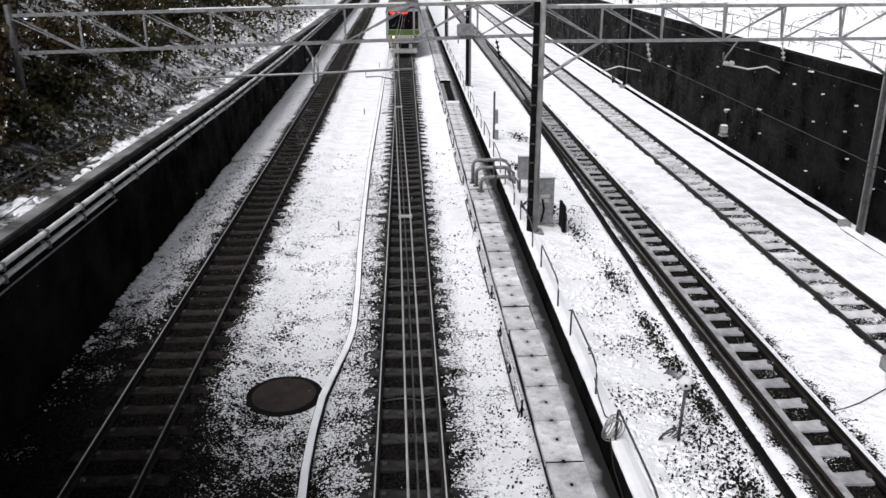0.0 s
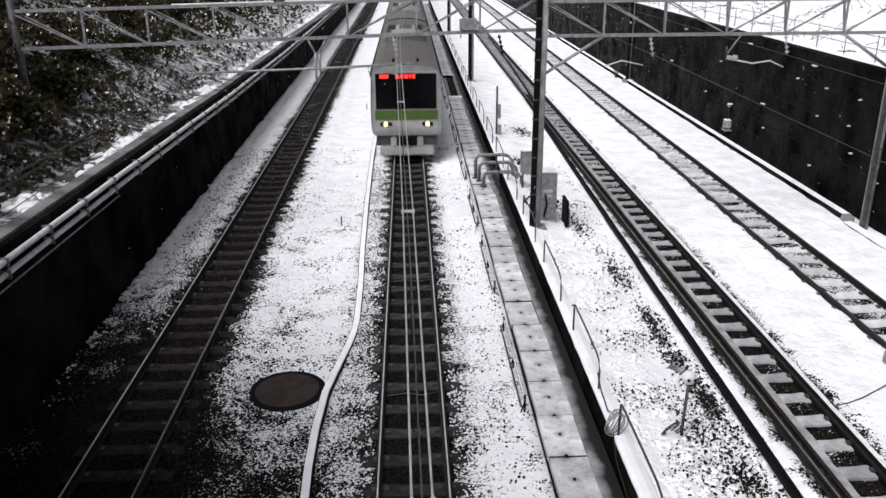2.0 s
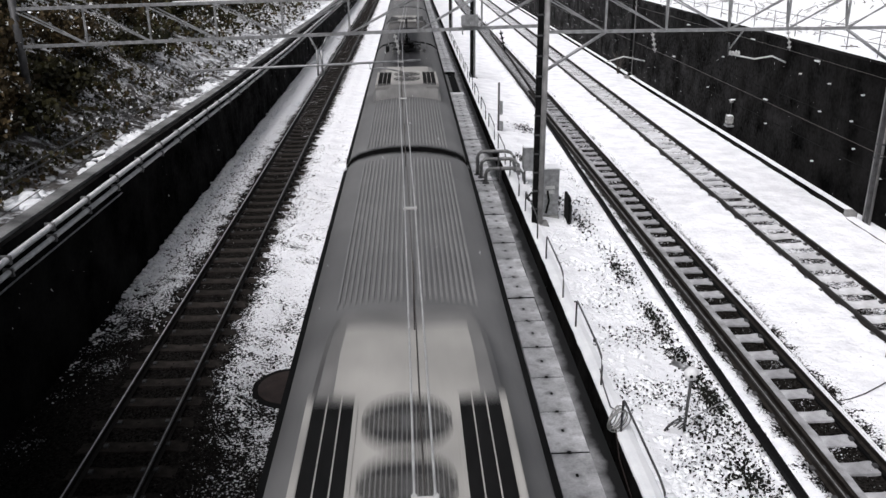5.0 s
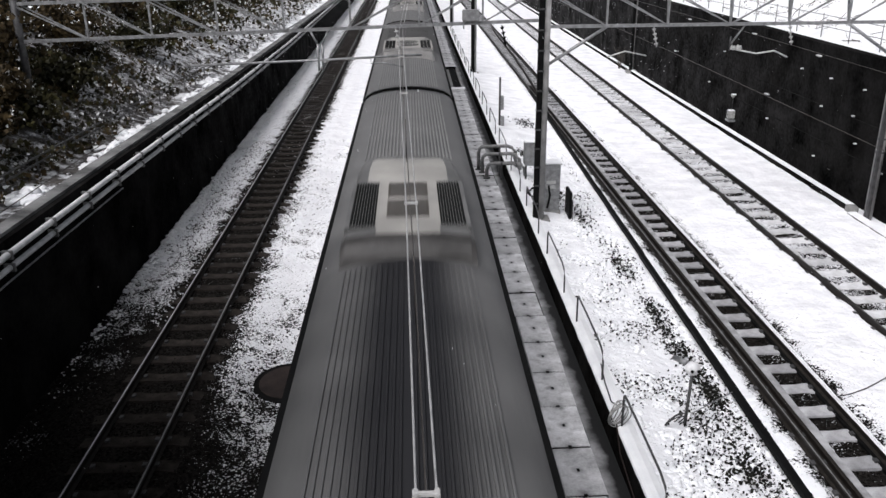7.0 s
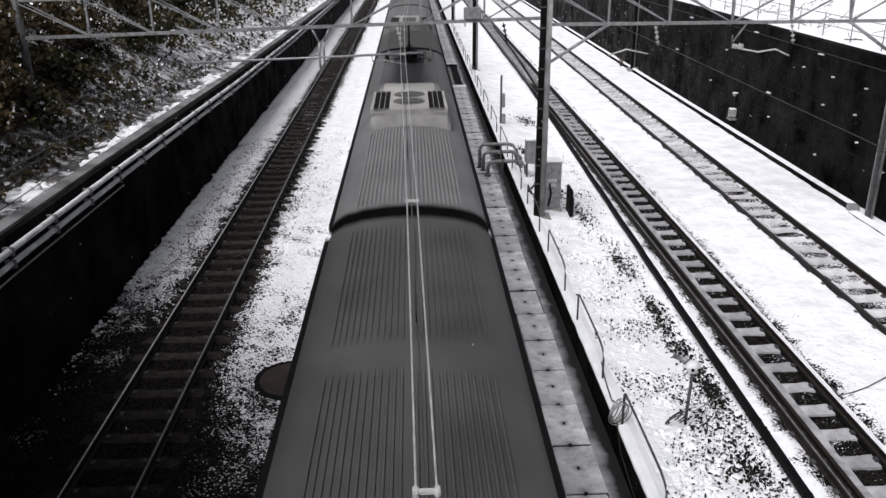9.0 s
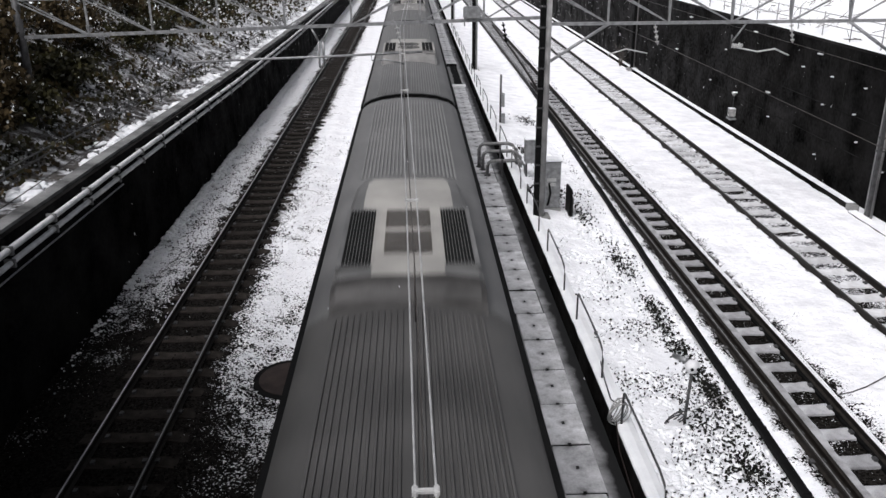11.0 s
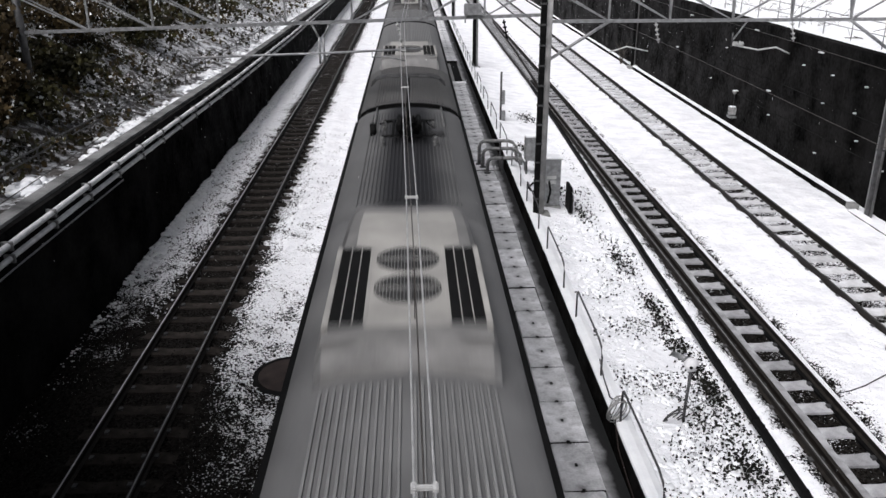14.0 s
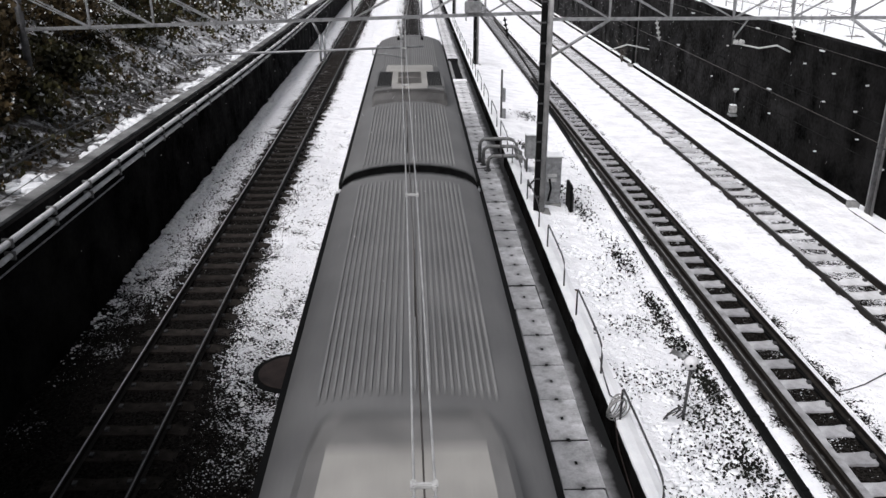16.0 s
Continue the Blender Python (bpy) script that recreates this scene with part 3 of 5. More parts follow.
def build_track(x, z, label, mat, head, pitch, off, broad=1.0, head2=None):
    t = thing("railway_track", label, "railway track", "parallel railway tracks", (x, 0, z), kind="structure")
    for s in (-1, 1):
        part("rail", rail_mesh(bmesh.new(), s * .5675, NEAR, FAR, 1, .027 if head2 == RAIL_BRIGHT and s > 0 else .013), [RAIL, head if s < 0 else (head2 or head)], t)
    me = sleeper_mesh("sleeper", mat)
    y = NEAR + off
    k = 0
    while y < 188 and k < 300:
        ob = new("sleeper", me)
        ob.scale = (1, broad, 1)
        ob.parent = t
        ob.location = (0, y, 0)
        ob.rotation_euler = (0, 0, random.uniform(-.008, .008))
        y += pitch
        k += 1
    return t


TRACK_MAIN = build_track(0.0, 0.0, "railway track with polished rails on dark wet sleepers", SLEEPER_WET, RAIL_HEAD, 0.813, 0.612)
TRACK_WEST = build_track(-4.96, 0.0, "railway track beside the dark wall, brownish wet sleepers", SLEEPER_BROWN, RAIL_HEAD, 0.737, 0.544, 1.0, RAIL_DULL)
TRACK_EAST = build_track(7.15, 0.0, "railway track with snow-dusted sleepers and a guard rail", SLEEPER_SNOW, RAIL_DULL, 0.7825, 0.5275, 1.12, RAIL_BRIGHT)
TRACK_FAR = build_track(10.58, 0.1, "railway track with snow lying on sleepers and rails", SLEEPER_WHITE, RAIL_SNOW, 0.7825, 0.3, 1.35)
for a, b in (((-.28, 44), (.12, 58)), ((.12, 58), (.30, 76))):
    part("switch_rail", bar(bmesh.new(), (a[0], a[1], -.06), (b[0], b[1], -.06), .07, .12), RAIL, TRACK_EAST, "dark diverging rail of a turnout")
bm = bmesh.new()
loft(bm, [[(-.30, y, -.3), (-.28, y, -.152), (-.10 + .05 * noise.noise(Vector((y * 1.3, 2, 4))), y, -.153), (-.03 + .05 * noise.noise(Vector((y * 1.3, 2, 4))), y, -.3)] for y in np.arange(NEAR, 60, .2)])
part("packed_snow", bm, SLEEPER_SNOW, TRACK_EAST, "greyish packed snow along the guard rail")
bm = bmesh.new()
loft(bm, [[(.598, y, -.12), (.600, y, -.012), (.65 + .02 * noise.noise(Vector((y * 2, 5, 1))), y, -.014), (.68 + .02 * noise.noise(Vector((y * 2, 5, 1))), y, -.14)] for y in np.arange(NEAR, 110, .25)], smooth=True)
part("snow_ridge", bm, SNOW, TRACK_EAST, "snow banked against the rail")
# flat black strip stands in for the rail's shaded inner side
part("rail_pad_strip", bx(.44, .565, NEAR, 70, -.3, -.146), BLACK, TRACK_EAST, "black strip for the shade beside the rail")
part("guard_rail", rail_mesh(bmesh.new(), -0.40, NEAR, 46, 0), [RAIL], TRACK_EAST, "rusty dark guard rail")

# ---------------------------------------------------------------- catenary gantry
GY = 22.8


def truss(g, xs, zl, zu, y, sense):
    part("lower_chord", bar(bmesh.new(), (xs[0] - .1, y, zl[0]), (xs[-1] + .1, y, zl[1]), .085), GALV, g)
    part("upper_chord", bar(bmesh.new(), (xs[0] - .1, y, zu[0]), (xs[-1] + .1, y, zu[1]), .085), GALV, g)
    L = lambda x: zl[0] + (zl[1] - zl[0]) * (x - xs[0]) / (xs[-1] - xs[0])
    U = lambda x: zu[0] + (zu[1] - zu[0]) * (x - xs[0]) / (xs[-1] - xs[0])
    for x in xs[1:-1]:
        part("strut", bar(bmesh.new(), (x, y, L(x)), (x, y, U(x)), .05), GALV, g)
    for (a, b), s in zip(zip(xs, xs[1:]), sense):
        p, q = ((a, U(a)), (b, L(b))) if s > 0 else ((b, U(b)), (a, L(a)))
        for o in (-.045, .045):
            part("diagonal", bar(bmesh.new(), (p[0] + 1.8 * o, y + o, p[1]), (q[0], y + o, q[1]), .035), GALV, g)


def insulator(bm, a, b, n=4, r=.06):
    a, b = Vector(a), Vector(b)
    tube(bm, [a, b], .018, 6)
    for k in range(n):
        p = a.lerp(b, (k + .6) / (n + .2))
        d = (b - a).normalized()
        tube(bm, [p - d * .022, p, p + d * .022], r, 10, r2=r * .6)
    return bm


def build_gantry():
    g = thing("catenary_gantry", "grey steel lattice gantry spanning the four tracks", "gantry", at=(0, 0, 0))
    xl = [-10.4, -8.6, -6.9, -5.13, -3.35, -1.56, .3, 2.03, 3.72]
    truss(g, xl, (5.44, 5.82), (6.42, 6.70), GY, [1, 1, 1, 1, -1, -1, -1, -1])
    xr = [3.80, 5.44, 7.13, 8.88, 10.52, 12.19, 13.75]
    truss(g, xr, (5.64, 5.64), (6.55, 6.55), GY, [1, 1, 1, -1, -1, -1])
    part("rear_chord", bar(bmesh.new(), (3.8, GY + .45, 6.55), (13.8, GY + .45, 6.55), .08), GALV, g)
    for x in (5.44, 7.13, 8.88, 10.52, 12.19):
        part("strut", bar(bmesh.new(), (x, GY, 5.64), (x + .1, GY + .45, 6.55), .05), GALV, g)
    # poles
    for x, z0, r in ((3.73, -.3, .165), (13.78, -.3, .125)):
        bm = tb([(x, GY, z0), (x, GY, 6.9)], r, 20)
        part("pole", bm, POLE, g, "weathered round steel pole")
    part("pole", tb([(-10.4, GY, 3.2), (-10.4, GY, 6.7)], .1, 14), GALV_DARK, g, "dark pole among the shrubs")
    part("base_plate", bx(3.5, 4.06, GY - .28, GY + .28, -.3, .12, bevel=.02), CONCRETE, g, "snowy concrete footing")
    part("cable_duct", bx(3.545, 3.70, GY - .225, GY - .10, -.1, 6.7), BLACK, g, "black cable duct on the pole")
    part("cable_duct", bx(13.64, 13.74, GY - .16, GY - .06, -.1, 6.4), GALV_DARK, g, "dark cable duct on the pole")
    for z in (1.9, 2.3):
        part("clamp", tb([(13.78, GY, z), (13.78, GY, z + .05)], .14, 16), GALV_DARK, g)
    for z in np.arange(.6, 6.6, .55):
        part("clamp", bx(3.53, 3.715, GY - .235, GY - .09, z, z + .05), GALV_DARK, g)
    part("brace", tb([(3.75, GY, 4.55), (5.44, GY, 5.62)], .045), GALV, g)
    part("brace", tb([(13.75, GY, 4.6), (12.19, GY, 5.62)], .045), GALV, g)
    for a, b in ((-6.2, -3.5), (-3.2, .1), (.5, 3.6), (4.2, 7.0), (8.9, 13.4)):
        z = (6.42 + (a + 10.4) / 14.1 * .28) if b < 4 else 6.55
        z2 = (6.42 + (b + 10.4) / 14.1 * .28) if b < 4 else 6.55
        part("snow_strip", bar(bmesh.new(), (a, GY, z + .055), (b, GY, z2 + .055), .03, .07), SNOW, g, "snow lying on the beam")
    # sign box on the beam
    part("relay_box", bx(1.47, 1.93, GY - .14, GY + .1, 5.82, 6.12, bevel=.02), GALV, g, "pale grey box on the beam")
    part("hanger_bracket", bar(bmesh.new(), (1.5, GY - .1, 5.62), (1.5, GY - .1, 5.84), .04), GALV, g)
    # drop brackets: a fork and twin drop tubes, with registration arms
    part("fork", tb([(9.3, GY, 5.62), (8.96, GY, 5.12)], .024, 6), GALV, g)
    part("drop_tube", tb([(8.93, GY, 5.3), (8.93, GY, 4.92)], .022, 6), GALV_DARK, g)
    for x in (-2.42,):
        for o in (-.24, .24):
            part("fork", tb([(x + o, GY, 5.62), (x + o * .25, GY, 5.25)], .03, 6), GALV, g)
        for o in (-.06, .06):
            part("drop_tube", tb([(x + o, GY, 5.28), (x + o, GY, 4.55)], .03, 6), GALV, g)
    part("registration_arm", tb([(-6.0, GY, 4.74), (-2.4, GY, 4.84), (.35, GY, 4.94)], .032), GALV, g, "long pale steel tube")
    part("steady_arm", tb([(-1.05, GY, 4.88), (-1.05, GY, 4.72), (-.7, GY, 4.74), (-.15, GY, 4.62)], .02, 6), GALV, g)
    part("registration_arm", tb([(8.95, GY, 4.98), (9.7, GY, 4.83), (10.2, GY, 4.9), (10.6, GY, 4.72)], .025, 6), PORCELAIN, g)
    part("registration_arm", tb([(5.5, GY, 4.80), (6.0, GY, 4.95), (6.6, GY, 4.82)], .02, 6), PORCELAIN, g)
    for x, z in ((6.75, 5.6), (10.55, 5.6), (2.55, 5.7), (-.35, 5.65)):
        dark = 0 < x < 5
        part("insulator", insulator(bmesh.new(), (x, GY, z), (x + .12, GY, z - .55)), GRILLE if dark else PORCELAIN, g, "dark ribbed insulator" if dark else "white ribbed insulator")
    for x in (8.95, 9.12):
        part("insulator", insulator(bmesh.new(), (x, GY, 5.02), (x + .16, GY, 4.98), 2, .075), PORCELAIN, g, "white ribbed insulator")
    return g


build_gantry()


def build_mast(x, y, top, r, label):
    g = thing("catenary_mast", label, "mast", "masts along the line", (x, y, 0))
    part("pole", tb([(0, 0, -.35), (0, 0, top)], r, 16), POLE, g)
    part("cable_duct", bx(-r - .04, .02, -r - .03, -r + .04, -.3, top - .3), BLACK, g)
    part("footing", bx(-.3, .3, -.3, .3, -.4, .06, bevel=.02), CONCRETE, g)
    return g


build_mast(3.89, 50.2, 7.2, .15, "weathered grey steel mast beside the walkway")
build_mast(3.95, 78.0, 7.2, .15, "grey steel mast far along the walkway")
build_mast(13.6, 50.2, 7.2, .13, "thin grey mast before the dark wall")


def wire_line(name, label, pts, r, mat, group):
    w = thing(name, label, "wire", group)
    part("strand", tb(pts, r, 6), mat, w)
    return w


# twin messenger wires with clamps, contact wire below; the pair wanders over the main track
def wx(y):
    return float(np.interp(y, [-6, 3.2, 7.6, 13.4, 17.7, 22.8, 50, 78, 190], [.16, .075, .02, -.08, -.15, -.2, .2, -.2, .0]))


YS = [-6, -2, 0, 1.5, 3.2, 5, 7.6, 10, 13.4, 17.7, 22.8, 30, 40, 50, 64, 78, 110, 150, 190]
wire_line("messenger_wire", "pale twin messenger wire above the track", [(wx(y) - .05, y, 5.6) for y in YS], .0068, WIRE, "overhead wires")
wire_line("messenger_wire", "pale twin messenger wire above the track", [(wx(y) + .05, y, 5.6) for y in YS], .0068, WIRE, "overhead wires")
wire_line("contact_wire", "dark grooved contact wire above the track", [(wx(y) + .015, y, 4.97) for y in YS], .0065, WIRE_DARK, "overhead wires")
for y in (3.15, 7.58, 13.43, 17.7):
    c = thing("wire_clamp", "small white clamp tying two wires", "clamp", "clamps on the wires", (wx(y), y, 5.6))
    part("bar", bx(-.065, .065, -.013, .013, -.006, .02, bevel=.005), PORCELAIN, c)
    for s in (-.052, .052):
        part("jaw", bx(s - .014, s + .014, -.03, .03, -.012, .025, bevel=.006), PORCELAIN, c)
for y in (6.2, 11.5, 16, 20):
    h = thing("dropper", "thin dropper between the overhead wires", "dropper", "droppers", (wx(y), y, 0))
    part("rod", tb([(0, 0, 4.97), (.0, 0, 5.6)], .005, 5), WIRE_DARK, h)
for x, z in ((7.05, 4.97), (10.55, 5.05), (-4.96, 4.97)):
    wire_line("contact_wire", "thin dark contact wire above a side track", [(x - .1, -6, z), (x + .12, 22.8, z), (x - .1, 50, z), (x, 190, z)], .006, WIRE_DARK, "overhead wires")

# ---------------------------------------------------------------- walkway, trough and fences


def build_walkway():
    w = thing("walkway", "concrete walkway of snow-dusted cover slabs beside the track", "walkway", kind="structure")
    part("channel_bed", bx(2.2, 2.925, NEAR, 120, -1.0, -.12), BLACK, w, "black bed under the slabs")
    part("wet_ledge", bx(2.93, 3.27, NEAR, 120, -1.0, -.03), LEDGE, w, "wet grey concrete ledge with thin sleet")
    part("edge", bx(2.14, 2.22, NEAR, 120, -1.0, -.07), CONCRETE, w)
    # sunk black strip paints the shade along the foot of the kerb
    part("slot_floor", bx(3.27, 3.42, NEAR, 120, -.9, -.7), BLACK, w, "sunk black strip for the shade at the kerb foot")
    bm = bmesh.new()
    box(bm, 0, .655, .012, 1.245, -.12, 0, bevel=.012)
    box(bm, .29, .335, .60, .68, -.01, .004, mi=1)
    for s in (.012, 1.215):
        box(bm, .28, .34, s, s + .03, -.01, .004, mi=1)
    box(bm, .01, .645, -.008, .010, -.11, -.006, mi=1)
    me = bpy.data.meshes.new("slab")
    bm.to_mesh(me)
    bm.free()
    me.materials.append(SLAB)
    me.materials.append(BLACK)
    y = 12.67 - 1.262 * 12
    while y < 118:
        if not 44.6 < y < 52:
            ob = new("slab", me)
            ob.parent = w
            ob.location = (2.265 + random.uniform(-.02, .02), y, random.uniform(-.012, .008))
            ob.rotation_euler = (random.uniform(-.004, .004), random.uniform(-.006, .006), random.uniform(-.006, .006))
        y += 1.262
    part("pit_edge", bx(2.25, 3.0, 45.0, 45.3, -.3, .06, bevel=.02), SNOW, w, "snow-covered pit edge")
    part("pit_side", bx(2.23, 2.42, 45.3, 52, -.3, -.01), CONCRETE, w)
    part("pit_side", bx(2.86, 2.925, 45.3, 52, -.3, -.01), CONCRETE, w)
    part("pit", bx(2.42, 2.86, 45.3, 52, -.118, -.10), BLACK, w, "black open pit")
    # kerb wall with a snow cap
    k = thing("kerb_wall", "low dark concrete kerb wall capped with snow", "kerb", kind="structure")
    part("kerb", bx(3.40, 3.62, NEAR, 130, -.9, .16), CONCRETE_DARK, k)
    bm = bmesh.new()
    rows = []
    for y in np.arange(NEAR, 130, .25):
        a = .018 * noise.noise(Vector((y * 2.3, 1, 1)))
        b = .012 * noise.noise(Vector((y * 1.4, 4, 0)))
        rows.append([(3.405 + a, y, .155), (3.415 + a, y, .19 + b), (3.50, y, .20 + b), (3.60, y, .195 + b), (3.72, y, .15 + b), (3.80, y, .05), (3.45, y, .1)])
    loft(bm, rows, close=True)
    part("snow_cap", bm, SNOW, k, "white snow cap")


build_walkway()


def hoop_fence(y, first=False):
    f = thing("hoop_rail", "grey pipe guard rail bent down at one end", "guard rail", "guard rails along the kerb", (3.5, y, 0.16))
    pts = [(0, 0, 0), (0, 0, .62), (0, -.05, .66), (0, -1.0, .66), (0, -2.1, .64), (0, -2.35, .58), (0, -2.46, .42), (0, -2.48, 0)]
    part("pipe", tb(pts, .02, 8), GALV_DARK, f)
    part("foot", bx(-.05, .05, -.05, .05, -.02, .015), GALV_DARK, f)
    part("foot", bx(-.05, .05, -2.53, -2.43, -.02, .015), GALV_DARK, f)
    return f


for y in [11.7 + 4.0 * k for k in range(-2, 16)]:
    hoop_fence(y)


def low_rail(y0, y1, lean):
    """Two slim pipes close above the snow on short end posts, the upper one carrying a line of snow."""
    f = thing("low_cable_rail", "low dark pipe rail topped with snow at the slab edge", "cable rail", "cable rails along the slabs", (2.07, y0, -.06))
    L = y1 - y0
    for x, z in ((-.07, .12), (0, .26)):
        part("rail", tb([(x, 0, z), (x + lean * .5, L / 2, z - .012), (x + lean, L, z)], .019, 7), GALV_DARK, f)
    part("snow_line", tb([(-.004, .05, .281), (lean * .5 - .004, L / 2, .269), (lean - .004, L - .05, .281)], .012, 6), SNOW, f, "thin line of snow")
    for y in (0.03, L * .5, L - .03):
        part("post", tb([(lean * y / L, y, -.2), (lean * y / L, y, .34 if y != L * .5 else .25)], .02, 6), BLACK, f)
        part("stay", tb([(lean * y / L - .09, y, -.1), (lean * y / L, y, .22)], .012, 5), BLACK, f)


for a, b in ((12.9, 16.3), (18.3, 21.7), (23.3, 26.3), (28.5, 33), (34.5, 40), (42, 48), (50, 57)):
    low_rail(a, b, random.uniform(-.03, .03))

# snow-covered cable trough between the two western tracks
t = thing("cable_trough", "narrow cable trough lying under white snow", "cable trough")
TP = [(2, -1.5), (8, -1.66), (10.7, -1.73), (11.6, -1.765), (12.7, -1.765), (14.0, -1.70), (15.2, -1.51), (16.2, -1.34), (17.1, -1.265), (19.4, -1.29), (21.9, -1.37), (26, -1.44), (32.4, -1.5), (42, -1.46), (58, -1.42), (90, -1.35), (130, -1.3)]
TPATH = [(y, float(np.interp(y, [q[0] for q in TP], [q[1] for q in TP]))) for y in np.arange(2, 130, .4)]
# black sides show past the lid as painted shadow lines
part("trough", (lambda q: (loft(q, [[(x - .085, y, -.34), (x - .085, y, -.17), (x + .085, y, -.17), (x + .085, y, -.34)] for y, x in TPATH]), q)[1])(bmesh.new()), BLACK, t, "black trough side for the shadow lines")
bm = bmesh.new()
loft(bm, [[(x - .07, y, -.172), (x - .066, y, -.14), (x + .066, y, -.14), (x + .07, y, -.172)] for y, x in TPATH])
part("lid", bm, SNOW, t)
t = thing("cable_duct", "black flat cable duct lying beside the track", "cable duct")
for k in range(20):
    a, b = 4 + 2 * k, 5.985 + 2 * k
    o = random.uniform(-.008, .008)
    part("duct_length", bar(bmesh.new(), (5.85 + .01625 * (a - 4) + o, a, -.04), (5.85 + .01625 * (b - 4) + o, b, -.04 + random.uniform(-.004, .004)), .125, .11), BLACK, t)
    part("joint_band", bar(bmesh.new(), (5.85 + .01625 * (b - 4.03) + o, b - .03, -.036), (5.85 + .01625 * (b - 3.97) + o, b + .03, -.036), .135, .118), BLACK, t)


def manhole(x, y):
    m = thing("manhole", "round rusty brown cast-iron manhole cover", "manhole", at=(x, y, -.38))
    part("ring", tb([(0, 0, -.15), (0, 0, .07)], .765, 48), BLACK, m, "dark wet rim")
    bm = bmesh.new()
    tube(bm, [(0, 0, 0), (0, 0, .09)], .635, 48)
    for k in range(6):
        box(bm, -.02, .02, -.5 + k * .2 - .02, -.5 + k * .2 + .02, .09, .096)
    part("cover", bm, LID, m)


manhole(-2.5, 14.36)

# ---------------------------------------------------------------- train
ROWS = [(0.0, 65.97), (0.5, 57.75), (1.0, 49.18), (1.5, 40.29), (2.0, 31.3), (2.5, 22.28), (3.0, 13.08), (3.5, 4.0), (4.0, -4.86), (4.5, -13.72), (5.0, -22.47), (5.5, -30.98), (6.0, -39.32), (6.5, -47.49), (7.0, -55.53), (7.5, -63.53), (8.0, -71.55), (8.5, -79.44), (9.0, -87.19), (9.5, -94.82), (10.0, -102.35), (10.5, -109.78), (11.0, -117.15), (11.5, -124.47), (12.0, -131.69), (12.5, -138.69), (13.0, -145.53), (13.5, -152.27), (14.0, -158.89), (14.5, -165.51), (15.0, -172.21), (15.5, -178.76), (16.0, -185.04)]
DZ = 0.10
SLIM = 0.945
HALF = [(1.36, 1.02), (1.45, 1.12), (1.475, 1.35), (1.475, 2.1), (1.455, 2.9), (1.43, 3.22), (1.44, 3.26), (1.44, 3.32), (1.40, 3.36), (1.33, 3.47), (1.14, 3.585), (.8, 3.675), (.4, 3.725), (0, 3.74)]


def section(y, sx=1.0, dz=0.0):
    right = [(x * sx, y, z + dz * (z - 1)) for x, z in HALF]
    left = [(-x * sx, y, z + dz * (z - 1)) for x, z in HALF[-2::-1]]
    return right + left


def body_shell(front, rear, soot=(0, 0)):
    """Car body along y from 0.25 to 19.75; a cab end is drawn in at its corners."""
    ys = [(.25, .99), (.32, 1.0)] if not front else [(.0, .955), (.06, .975), (.2, .99), (.45, 1.0)]
    ys += [(6.3, 1.0), (8.9, 1.0), (11.4, 1.0), (14.2, 1.0)]
    ys += [(19.68, 1.0), (19.75, .99)] if not rear else [(19.55, 1.0), (19.8, .99), (19.94, .975), (20.0, .955)]
    bm = bmesh.new()
    vv = loft(bm, [section(y, s) for y, s in ys], close=True)
    bm.faces.new(vv[0])
    bm.faces.new(vv[-1][::-1])
    nz = len(HALF)
    for f in bm.faces:
        c = f.calc_center_median()
        f.material_index = 1 if c.z > 3.28 and .1 < c.y < 19.9 else 0
        if f.material_index == 1 and soot[0] < c.y < soot[1]:
            f.material_index = 4
        if front and f.material_index == 1 and (c.z < 3.62 or c.y < 8.8) and c.y < 14:
            f.material_index = 3
        if (c.y < .3 and not front) or (c.y > 19.7 and not rear):
            f.material_index = 2
        f.smooth = c.z > 3.33
    return bm


def ribs(bm, y0, y1, skip=()):
    """Lengthwise beads pressed into the roof."""
    for k in range(-12, 13):
        x = k * .079
        z = float(np.interp(abs(x), [0, .4, .8, 1.15], [3.74, 3.725, 3.675, 3.59]))
        if abs(x) < .03:
            continue
        vv = [[bm.verts.new((x + a, y, z + b)) for a, b in ((-.022, -.01), (-.013, .024), (.013, .024), (.022, -.01))] for y in (y0, y1)]
        for i in range(3):
            bm.faces.new((vv[0][i], vv[0][i + 1], vv[1][i + 1], vv[1][i]))
        bm.faces.new(vv[0])
        bm.faces.new(vv[1][::-1])
    return bm


